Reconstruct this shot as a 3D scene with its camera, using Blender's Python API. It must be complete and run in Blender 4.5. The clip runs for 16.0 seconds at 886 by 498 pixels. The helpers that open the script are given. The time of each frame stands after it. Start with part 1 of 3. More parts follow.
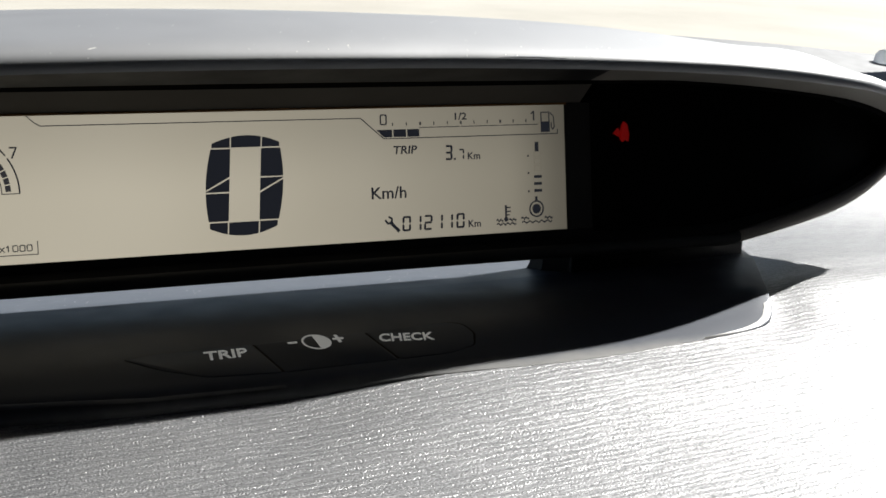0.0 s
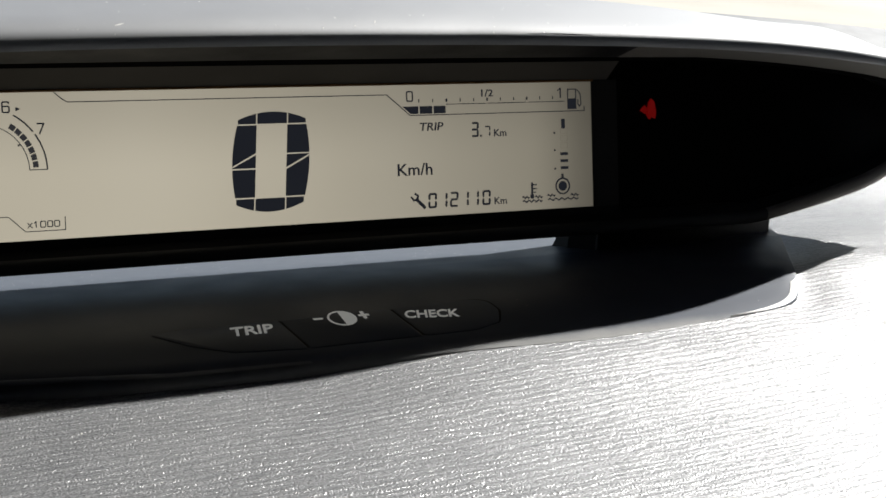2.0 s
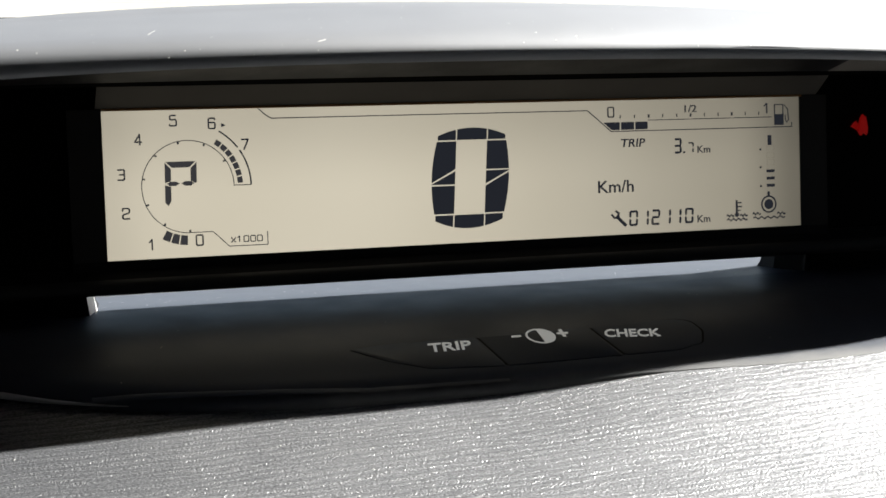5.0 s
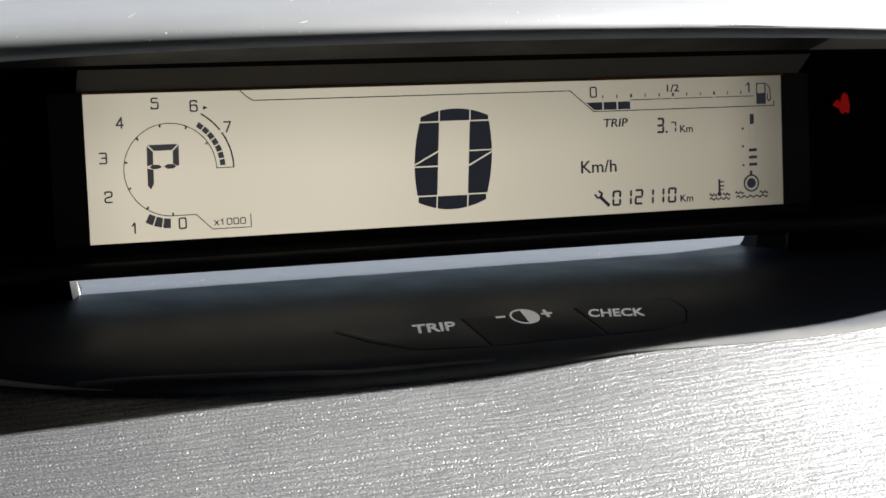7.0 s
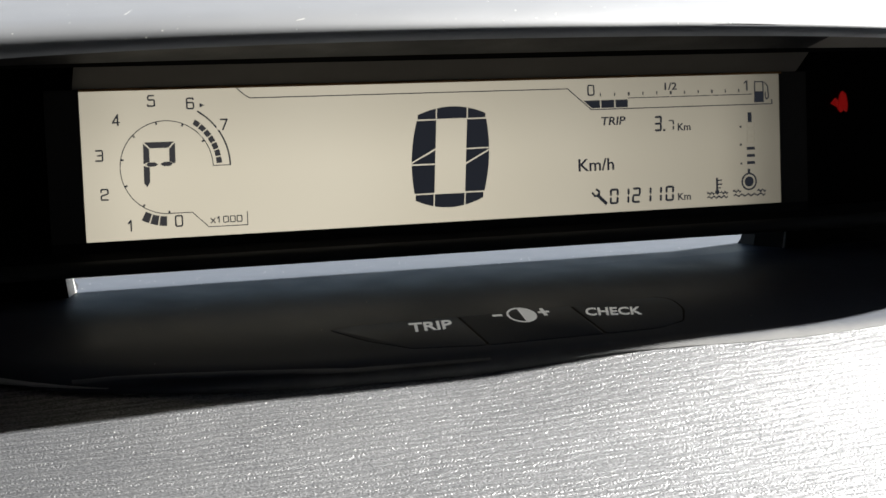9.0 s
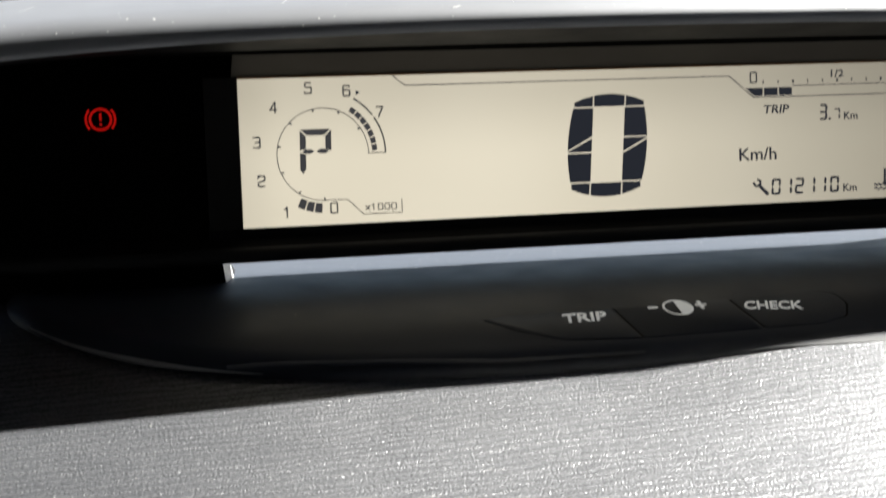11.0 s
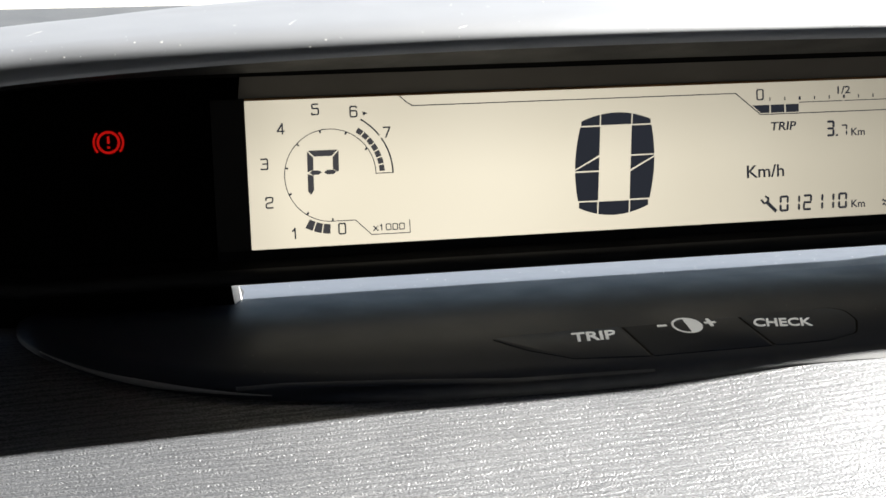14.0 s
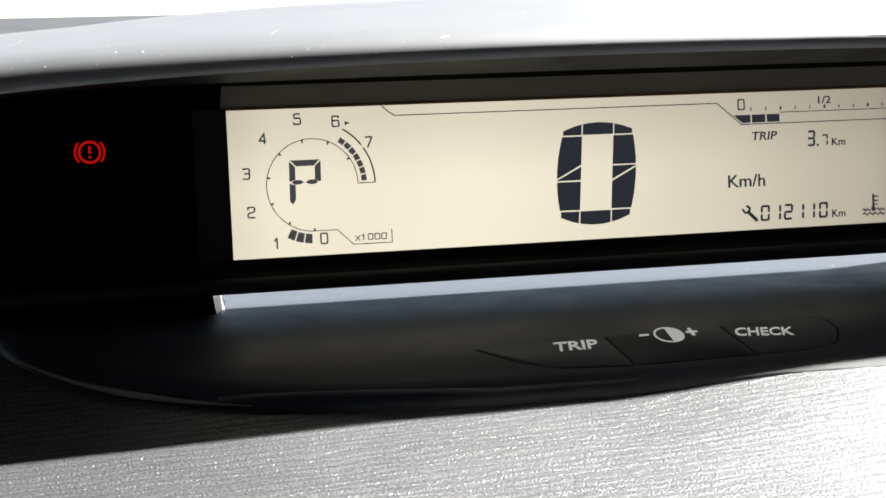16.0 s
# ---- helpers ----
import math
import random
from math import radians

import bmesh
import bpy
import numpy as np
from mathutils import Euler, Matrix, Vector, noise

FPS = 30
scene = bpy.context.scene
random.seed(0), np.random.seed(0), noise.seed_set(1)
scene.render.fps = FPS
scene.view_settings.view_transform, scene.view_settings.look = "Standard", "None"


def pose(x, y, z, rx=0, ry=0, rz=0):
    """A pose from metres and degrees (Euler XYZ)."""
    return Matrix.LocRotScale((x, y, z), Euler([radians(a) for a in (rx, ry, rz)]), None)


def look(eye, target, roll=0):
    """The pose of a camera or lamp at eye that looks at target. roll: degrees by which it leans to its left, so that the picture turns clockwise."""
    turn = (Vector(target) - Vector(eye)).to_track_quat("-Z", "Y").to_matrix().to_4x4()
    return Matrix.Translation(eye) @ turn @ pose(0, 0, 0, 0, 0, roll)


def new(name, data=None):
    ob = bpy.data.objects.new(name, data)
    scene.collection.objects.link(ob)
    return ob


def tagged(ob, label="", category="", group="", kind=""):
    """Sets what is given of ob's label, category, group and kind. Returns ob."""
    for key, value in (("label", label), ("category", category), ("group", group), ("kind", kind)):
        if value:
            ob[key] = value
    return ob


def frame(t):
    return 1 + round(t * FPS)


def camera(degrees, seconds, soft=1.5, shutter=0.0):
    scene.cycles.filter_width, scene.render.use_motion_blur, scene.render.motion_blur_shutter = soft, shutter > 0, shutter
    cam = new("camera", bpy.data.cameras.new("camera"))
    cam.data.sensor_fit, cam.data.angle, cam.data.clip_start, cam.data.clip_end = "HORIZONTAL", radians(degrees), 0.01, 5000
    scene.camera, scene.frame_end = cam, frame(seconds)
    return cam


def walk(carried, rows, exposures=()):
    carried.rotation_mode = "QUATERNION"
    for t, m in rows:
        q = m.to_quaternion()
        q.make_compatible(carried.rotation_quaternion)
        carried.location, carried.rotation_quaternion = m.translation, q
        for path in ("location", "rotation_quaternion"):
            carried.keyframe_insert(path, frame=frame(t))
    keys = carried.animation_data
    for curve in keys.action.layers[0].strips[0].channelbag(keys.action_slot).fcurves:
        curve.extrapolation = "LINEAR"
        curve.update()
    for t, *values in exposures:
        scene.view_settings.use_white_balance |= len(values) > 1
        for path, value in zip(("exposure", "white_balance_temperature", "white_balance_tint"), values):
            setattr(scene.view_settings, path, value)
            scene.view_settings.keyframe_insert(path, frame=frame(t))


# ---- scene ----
cam = camera(33.0, 16.0, soft=1.6, shutter=0.4)
PATH = [
    (0, (-0.1809, -0.4853, 0.2381), (0.7208, 1.2272, -0.2662), 3.60),
    (0.5, (-0.1809, -0.4853, 0.2381), (0.7208, 1.2244, -0.2755), 3.63),
    (1, (-0.1809, -0.4853, 0.2381), (0.7092, 1.2259, -0.2906), 3.66),
    (1.5, (-0.1809, -0.4853, 0.2381), (0.6919, 1.2309, -0.3032), 3.60),
    (2, (-0.1809, -0.4853, 0.2381), (0.6880, 1.2345, -0.2980), 3.57),
    (2.5, (-0.1809, -0.4853, 0.2381), (0.6925, 1.2330, -0.2954), 3.56),
    (3, (-0.1809, -0.4853, 0.2381), (0.6895, 1.2334, -0.2992), 3.41),
    (3.5, (-0.1809, -0.4853, 0.2381), (0.6839, 1.2358, -0.3003), 3.35),
    (3.7, (-0.1806, -0.4842, 0.2372), (0.6140, 1.2569, -0.3434), 2.37),
    (3.8, (-0.1804, -0.4837, 0.2367), (0.5547, 1.2768, -0.3636), 2.36),
    (4, (-0.1802, -0.4826, 0.2358), (0.4685, 1.3172, -0.3474), 2.08),
    (4.2, (-0.1799, -0.4815, 0.2349), (0.4141, 1.3445, -0.3244), 1.76),
    (4.4, (-0.1796, -0.4804, 0.2340), (0.3638, 1.3621, -0.3228), 1.13),
    (4.5, (-0.1794, -0.4799, 0.2335), (0.4212, 1.3547, -0.2896), 1.61),
    (4.6, (-0.1794, -0.4799, 0.2335), (0.4522, 1.3504, -0.2674), 2.06),
    (4.7, (-0.1794, -0.4799, 0.2335), (0.4473, 1.3501, -0.2747), 1.98),
    (6.8, (-0.1794, -0.4799, 0.2335), (0.4726, 1.3345, -0.2984), 1.78),
    (7, (-0.1794, -0.4799, 0.2335), (0.4681, 1.3340, -0.3055), 1.75),
    (7.5, (-0.1794, -0.4799, 0.2335), (0.4674, 1.3333, -0.3088), 1.74),
    (8, (-0.1794, -0.4799, 0.2335), (0.4735, 1.3314, -0.3077), 1.82),
    (8.2, (-0.1794, -0.4799, 0.2335), (0.4768, 1.3310, -0.3050), 1.88),
    (10.3, (-0.1763, -0.4754, 0.2345), (0.3672, 1.3649, -0.3296), 1.29),
    (10.5, (-0.1760, -0.4749, 0.2346), (0.3057, 1.3804, -0.3361), 1.05),
    (10.7, (-0.1757, -0.4745, 0.2347), (0.2447, 1.3878, -0.3611), 0.70),
    (11, (-0.1757, -0.4745, 0.2347), (0.2688, 1.3900, -0.3362), 0.83),
    (11.2, (-0.1757, -0.4745, 0.2347), (0.2643, 1.4045, -0.2903), 0.82),
    (11.5, (-0.1757, -0.4745, 0.2347), (0.2556, 1.4067, -0.2899), 0.64),
    (12, (-0.1757, -0.4745, 0.2347), (0.2486, 1.4038, -0.3056), 0.39),
    (12.5, (-0.1757, -0.4745, 0.2347), (0.2540, 1.4036, -0.3019), 0.36),
    (13, (-0.1757, -0.4745, 0.2347), (0.2511, 1.4020, -0.3097), 0.20),
    (13.5, (-0.1757, -0.4745, 0.2347), (0.2564, 1.4008, -0.3097), 0.25),
    (14, (-0.1757, -0.4745, 0.2347), (0.2596, 1.3998, -0.3108), 0.24),
    (14.5, (-0.1757, -0.4745, 0.2347), (0.2666, 1.3989, -0.3081), 0.22),
    (15, (-0.1757, -0.4745, 0.2347), (0.2652, 1.3977, -0.3134), 0.15),
    (15.5, (-0.1757, -0.4745, 0.2347), (0.2704, 1.3963, -0.3139), 0.28),
    (16, (-0.1757, -0.4745, 0.2347), (0.2836, 1.3977, -0.2982), 0.39),
]

EXPOSURES = [(0, 1.14), (3.5, 1.14), (4.5, 1.56), (8.2, 1.58), (10.5, 1.74), (11, 1.88), (11.5, 2.06), (16, 2.13)]
walk(cam, [(t, look(eye, target, roll)) for t, eye, target, roll in PATH], EXPOSURES)

# ---- daylight ----
SUN_AZ, SUN_EL = radians(70.6), radians(31)      # to the right of straight ahead, above the horizon
to_sun = Vector((math.sin(SUN_AZ) * math.cos(SUN_EL), math.cos(SUN_AZ) * math.cos(SUN_EL), math.sin(SUN_EL)))
world = bpy.data.worlds.new("sky")
scene.world = world
world.use_nodes = True
wn = world.node_tree.nodes
wn.clear()
sky = wn.new("ShaderNodeTexSky")
sky.sky_type, sky.sun_disc = "NISHITA", False
sky.sun_elevation, sky.sun_rotation = SUN_EL, SUN_AZ
sky.dust_density = 0.6
back = wn.new("ShaderNodeBackground")
back.inputs["Strength"].default_value = 0.029
wout = wn.new("ShaderNodeOutputWorld")
world.node_tree.links.new(sky.outputs["Color"], back.inputs["Color"])
world.node_tree.links.new(back.outputs["Background"], wout.inputs["Surface"])
sun_data = bpy.data.lights.new("sun", "SUN")
sun_data.energy, sun_data.angle, sun_data.color = 5.0, radians(0.6), (1.0, 0.990, 0.962)
sun = new("sun", sun_data)
sun.matrix_world = look(to_sun * 20, (0, 0, 0))


# ---- materials ----
def material(name, colour, rough=0.5, metal=0.0, spec=0.5):
    m = bpy.data.materials.new(name)
    m.use_nodes = True
    b = m.node_tree.nodes["Principled BSDF"]
    b.inputs["Base Color"].default_value = (*colour, 1)
    b.inputs["Roughness"].default_value = rough
    b.inputs["Metallic"].default_value = metal
    b.inputs["Specular IOR Level"].default_value = spec
    return m, m.node_tree.nodes, m.node_tree.links, b


def coords(nodes, links, scale, turn=0.0):
    geo = nodes.new("ShaderNodeTexCoord")
    mp = nodes.new("ShaderNodeMapping")
    mp.inputs["Scale"].default_value, mp.inputs["Rotation"].default_value = scale, (0, 0, turn)
    links.new(geo.outputs["Object"], mp.inputs["Vector"])
    return mp.outputs["Vector"]


def noise_tex(nodes, links, vec, scale, detail=3.0, rough=0.55):
    n = nodes.new("ShaderNodeTexNoise")
    n.inputs["Scale"].default_value, n.inputs["Detail"].default_value, n.inputs["Roughness"].default_value = scale, detail, rough
    links.new(vec, n.inputs["Vector"])
    return n.outputs["Fac"]


def ramp(nodes, links, fac, stops):
    r = nodes.new("ShaderNodeValToRGB")
    els = r.color_ramp.elements
    els[0].position, els[0].color = stops[0][0], (*stops[0][1], 1)
    els[1].position, els[1].color = stops[-1][0], (*stops[-1][1], 1)
    for p, c in stops[1:-1]:
        els.new(p).color = (*c, 1)
    links.new(fac, r.inputs["Fac"])
    return r.outputs["Color"]


def bump(nodes, links, b, height, strength, distance):
    n = nodes.new("ShaderNodeBump")
    n.inputs["Strength"].default_value, n.inputs["Distance"].default_value = strength, distance
    links.new(height, n.inputs["Height"])
    links.new(n.outputs["Normal"], b.inputs["Normal"])


def moulded(name, dark, light, rough, grain=0.00006, spec=0.5, rvar=0.06, ior=1.5):
    """Moulded cabin plastic: fine leather grain, faint smears in the gloss and the colour."""
    m, n, l, b = material(name, dark, rough, 0, spec)
    b.inputs["IOR"].default_value = ior
    v = coords(n, l, (1, 1, 1))
    smear = noise_tex(n, l, v, 22, 4)
    l.new(ramp(n, l, smear, [(0.3, dark), (0.7, light)]), b.inputs["Base Color"])
    l.new(ramp(n, l, noise_tex(n, l, v, 60, 5), [(0.3, (rough - rvar,) * 3), (0.7, (rough + rvar,) * 3)]), b.inputs["Roughness"])
    bump(n, l, b, noise_tex(n, l, v, 2200, 2), 0.35, grain)
    return m


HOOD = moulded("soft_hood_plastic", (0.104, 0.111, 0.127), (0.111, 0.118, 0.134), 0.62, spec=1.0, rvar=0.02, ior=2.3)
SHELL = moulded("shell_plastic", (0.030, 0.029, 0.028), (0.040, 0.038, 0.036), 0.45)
TRAY = moulded("satin_tray_plastic", (0.042, 0.049, 0.066), (0.048, 0.056, 0.076), 0.43, spec=0.28)
INNER = moulded("matt_inner_plastic", (0.070, 0.062, 0.053), (0.081, 0.072, 0.062), 0.65, spec=0.3)
BEZEL = moulded("bezel_plastic", (0.004, 0.004, 0.005), (0.006, 0.006, 0.007), 0.5, spec=0.15)
# shaded copy of the rim plastic, shade put into its colour
SHADED_RIM = moulded("shaded_rim_plastic", (0.018, 0.018, 0.018), (0.024, 0.024, 0.024), 0.6, spec=0.3)
SIDE_BEZEL = moulded("side_bezel_plastic", (0.017, 0.016, 0.015), (0.021, 0.020, 0.019), 0.6, spec=0.2)


def sunlit_back(mat):
    """Sunlight on the strip under the pod, painted in as a paler film, thinning out raggedly towards the front."""
    n, l = mat.node_tree.nodes, mat.node_tree.links
    b = n["Principled BSDF"]
    v = coords(n, l, (1, 1, 1))
    parts = n.new("ShaderNodeSeparateXYZ")
    l.new(v, parts.inputs["Vector"])
    wobble = n.new("ShaderNodeMath")
    wobble.operation = "MULTIPLY_ADD"
    wobble.inputs[1].default_value = 0.016
    l.new(noise_tex(n, l, v, 55, 4), wobble.inputs[0])
    l.new(parts.outputs["Y"], wobble.inputs[2])
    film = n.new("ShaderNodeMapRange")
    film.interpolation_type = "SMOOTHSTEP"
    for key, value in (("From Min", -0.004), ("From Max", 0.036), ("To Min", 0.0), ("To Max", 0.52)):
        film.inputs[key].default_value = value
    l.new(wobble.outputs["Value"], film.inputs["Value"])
    # the strip's sunlit tone, mixed into the colour, and a matter finish
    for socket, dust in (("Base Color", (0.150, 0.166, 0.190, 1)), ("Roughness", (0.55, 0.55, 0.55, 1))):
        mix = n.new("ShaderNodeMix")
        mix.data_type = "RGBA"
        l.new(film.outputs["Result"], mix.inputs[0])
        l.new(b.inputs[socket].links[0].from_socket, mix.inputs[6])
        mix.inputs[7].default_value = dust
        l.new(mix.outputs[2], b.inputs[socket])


def sunlit_lip(mat):
    """The tray's front lip, sunlight painted in as a pale tone, with a matt finish."""
    n, l = mat.node_tree.nodes, mat.node_tree.links
    b = n["Principled BSDF"]
    v = coords(n, l, (1, 1, 1))
    parts = n.new("ShaderNodeSeparateXYZ")
    l.new(v, parts.inputs["Vector"])
    wobble = n.new("ShaderNodeMath")
    wobble.operation = "MULTIPLY_ADD"
    wobble.inputs[1].default_value = 0.004
    l.new(noise_tex(n, l, v, 90, 4), wobble.inputs[0])
    l.new(parts.outputs["Y"], wobble.inputs[2])
    # pale sunlit tone for the colour, then the matt roughness
    for socket, blend, y0, y1, most in (("Base Color", (0.270, 0.264, 0.246, 1), -0.0645, -0.0730, 0.80), ("Roughness", (0.64, 0.64, 0.64, 1), -0.038, -0.056, 1.0)):
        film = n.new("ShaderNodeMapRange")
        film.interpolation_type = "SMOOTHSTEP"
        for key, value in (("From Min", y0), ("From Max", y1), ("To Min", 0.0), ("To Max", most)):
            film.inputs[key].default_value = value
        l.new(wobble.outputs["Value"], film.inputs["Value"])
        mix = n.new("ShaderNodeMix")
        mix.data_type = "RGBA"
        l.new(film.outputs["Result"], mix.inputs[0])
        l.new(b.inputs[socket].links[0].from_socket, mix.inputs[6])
        mix.inputs[7].default_value = blend
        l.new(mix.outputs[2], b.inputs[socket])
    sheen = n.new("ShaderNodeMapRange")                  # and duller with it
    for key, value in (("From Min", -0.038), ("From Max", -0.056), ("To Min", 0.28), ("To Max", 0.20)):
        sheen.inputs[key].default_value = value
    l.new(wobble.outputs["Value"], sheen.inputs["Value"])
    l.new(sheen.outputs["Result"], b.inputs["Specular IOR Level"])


sunlit_back(TRAY)
sunlit_lip(TRAY)
# pale tone that paints in highlights and glints along edges
GLINT = moulded("glint_plastic", (0.36, 0.362, 0.370), (0.42, 0.422, 0.430), 0.35)
# pale colour standing for sunlight on the tray's far edge
CREST = moulded("lit_crest_plastic", (0.27, 0.265, 0.25), (0.33, 0.32, 0.305), 0.5)
FOOT = moulded("foot_plastic", (0.009, 0.009, 0.010), (0.013, 0.013, 0.014), 0.6, spec=0.2)
# pale copy of the foot's plastic, sunlight put into its colour
LIT_CHEEK = moulded("lit_cheek_plastic", (0.70, 0.68, 0.64), (0.76, 0.74, 0.70), 0.45)
BUTTON = moulded("button_rubber", (0.031, 0.040, 0.060), (0.037, 0.047, 0.068), 0.48, spec=0.26)
# lit copy of the rim and lip plastic, light put into its colour
LIT_RIM = moulded("lit_rim_plastic", (0.185, 0.170, 0.150), (0.210, 0.195, 0.172), 0.65, spec=0.4)
# shaded copy for the near part of the lip
SHADED_LIP = moulded("shaded_lip_plastic", (0.009, 0.009, 0.010), (0.012, 0.012, 0.013), 0.6, spec=0.2)
FLOCK = material("flocked_lining", (0.006, 0.006, 0.006), 1.0, 0, 0.0)[0]
SMOKED = material("smoked_panel", (0.001, 0.001, 0.001), 0.35, 0, 0.06)[0]
SEAM = material("seam_shadow_gap", (0.006, 0.006, 0.007), 0.8, 0, 0.2)[0]
LEGEND, _n, _l, _b = material("backlit_legend", (0.62, 0.62, 0.60), 0.6)
_b.inputs["Emission Color"].default_value, _b.inputs["Emission Strength"].default_value = (0.9, 0.9, 0.86, 1), 0.08
SEGMENT, _n, _l, _b = material("lcd_segment", (0.010, 0.012, 0.020), 0.45, 0, 0.3)
_b.inputs["Emission Color"].default_value, _b.inputs["Emission Strength"].default_value = (0.42, 0.47, 0.62, 1), 0.012
SEGMENT_SOFT, _n, _l, _b = material("lcd_segment_soft", (0.012, 0.013, 0.018), 0.45, 0, 0.3)
_b.inputs["Emission Color"].default_value, _b.inputs["Emission Strength"].default_value = (0.50, 0.49, 0.52, 1), 0.026
SEGMENT_FAINT, _n, _l, _b = material("lcd_segment_faint", (0.24, 0.22, 0.17), 0.5, 0, 0.3)
_b.inputs["Emission Color"].default_value, _b.inputs["Emission Strength"].default_value = (0.66, 0.62, 0.50, 1), 0.075
AMBER_STRIP = moulded("amber_strip_plastic", (0.22, 0.105, 0.035), (0.27, 0.13, 0.045), 0.6, spec=0.2)
DUST = material("pale_dust", (0.75, 0.74, 0.70), 0.8)[0]

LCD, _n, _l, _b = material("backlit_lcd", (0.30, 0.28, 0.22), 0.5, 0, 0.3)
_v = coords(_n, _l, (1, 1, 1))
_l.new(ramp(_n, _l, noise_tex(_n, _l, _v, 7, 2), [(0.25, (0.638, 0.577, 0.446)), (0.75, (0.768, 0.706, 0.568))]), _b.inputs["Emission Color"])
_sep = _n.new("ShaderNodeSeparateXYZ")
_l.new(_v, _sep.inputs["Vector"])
# dimmer to the right: the viewing angle's falloff put into the emission
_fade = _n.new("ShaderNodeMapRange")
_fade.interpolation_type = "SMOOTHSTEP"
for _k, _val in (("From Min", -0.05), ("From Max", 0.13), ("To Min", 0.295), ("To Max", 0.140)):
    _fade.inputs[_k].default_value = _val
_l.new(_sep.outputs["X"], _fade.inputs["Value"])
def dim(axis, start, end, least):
    """The screen's viewing-angle falloff towards an edge, put into its emission."""
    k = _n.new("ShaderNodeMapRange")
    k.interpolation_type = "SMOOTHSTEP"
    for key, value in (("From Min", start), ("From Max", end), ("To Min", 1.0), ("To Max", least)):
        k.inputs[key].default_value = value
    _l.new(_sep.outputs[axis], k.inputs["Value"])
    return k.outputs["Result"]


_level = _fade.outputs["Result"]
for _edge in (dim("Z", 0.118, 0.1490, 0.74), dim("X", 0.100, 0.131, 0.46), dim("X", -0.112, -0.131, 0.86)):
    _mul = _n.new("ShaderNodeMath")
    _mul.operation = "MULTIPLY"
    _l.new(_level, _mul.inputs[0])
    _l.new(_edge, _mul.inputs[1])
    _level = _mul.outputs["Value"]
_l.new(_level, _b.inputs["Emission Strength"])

RED, _n, _l, _b = material("red_telltale", (0.2, 0.005, 0.003), 0.5)
_b.inputs["Emission Color"].default_value, _b.inputs["Emission Strength"].default_value = (1.0, 0.010, 0.006, 1), 0.09
RED_DIM, _n, _l, _b = material("dim_red_telltale", (0.2, 0.005, 0.003), 0.5)
_b.inputs["Emission Color"].default_value, _b.inputs["Emission Strength"].default_value = (1.0, 0.010, 0.008, 1), 0.036


def dash_skin():
    """Embossed soft dashboard skin: wavering rows of short ribs and beads running across the car."""
    m, n, l, b = material("embossed_dash_skin", (0.12, 0.12, 0.12), 0.5, 0, 1.0)
    b.inputs["IOR"].default_value = 2.20
    plain = coords(n, l, (1, 1, 1))

    def rows(scale, distortion, stretch, phase):
        w = n.new("ShaderNodeTexWave")
        w.wave_type, w.bands_direction, w.wave_profile = "BANDS", "Y", "SIN"
        for key, value in (("Scale", scale), ("Distortion", distortion), ("Detail", 2.0), ("Detail Scale", 1.0), ("Detail Roughness", 0.6), ("Phase Offset", phase)):
            w.inputs[key].default_value = value
        l.new(coords(n, l, (stretch, 1, 1), -0.20), w.inputs["Vector"])
        return w.outputs["Fac"]

    def maths(op, p, q):
        k = n.new("ShaderNodeMath")
        k.operation = op
        for socket, value in zip(k.inputs, (p, q)):
            if isinstance(value, (int, float)):
                socket.default_value = value
            else:
                l.new(value, socket)
        return k.outputs["Value"]

    def span(value, low, high):
        k = n.new("ShaderNodeMapRange")
        k.inputs["From Min"].default_value, k.inputs["From Max"].default_value = low, high
        l.new(value, k.inputs["Value"])
        return k.outputs["Result"]

    fold = noise_tex(n, l, coords(n, l, (0.5, 1, 1)), 46, 2)
    string = maths("POWER", rows(112, 7.5, 0.36, 0.0), 2.0)
    thin = maths("POWER", rows(184, 7.5, 0.36, 1.7), 2.2)
    beads = span(noise_tex(n, l, coords(n, l, (0.52, 0.8, 1)), 2700, 1.0, 0.5), 0.36, 0.72)
    grit = noise_tex(n, l, coords(n, l, (0.7, 0.8, 1)), 1500, 2.5, 0.62)
    blend = span(noise_tex(n, l, coords(n, l, (0.4, 1, 1)), 120, 2), 0.15, 0.52)
    strung = maths("MULTIPLY", maths("ADD", maths("MULTIPLY", string, blend), maths("MULTIPLY", thin, 0.5)), maths("ADD", beads, 0.02))
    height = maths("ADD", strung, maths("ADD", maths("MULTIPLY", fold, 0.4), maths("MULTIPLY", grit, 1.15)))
    # shade of the pits put into the colour: darker between the ribs
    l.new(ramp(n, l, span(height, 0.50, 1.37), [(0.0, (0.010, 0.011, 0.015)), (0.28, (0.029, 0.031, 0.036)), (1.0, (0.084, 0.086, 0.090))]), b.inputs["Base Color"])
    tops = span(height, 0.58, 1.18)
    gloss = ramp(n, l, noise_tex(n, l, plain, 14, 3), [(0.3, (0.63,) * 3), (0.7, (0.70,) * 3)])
    l.new(maths("SUBTRACT", gloss, maths("MULTIPLY", tops, 0.20)), b.inputs["Roughness"])     # smoother on the ribs
    # the pits' occlusion put in as weaker reflection
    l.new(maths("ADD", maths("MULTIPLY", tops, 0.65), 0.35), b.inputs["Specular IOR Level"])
    bump(n, l, b, height, 0.85, 0.00016)
    return m


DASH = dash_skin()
COWL = moulded("cowl_plastic", (0.026, 0.030, 0.032), (0.034, 0.037, 0.038), 0.70, spec=1.0, ior=1.75)
LINING = moulded("cabin_lining", (0.03, 0.03, 0.03), (0.045, 0.045, 0.045), 0.9)
GROUND, _n, _l, _b = material("pale_ground", (0.42, 0.39, 0.33), 0.9)
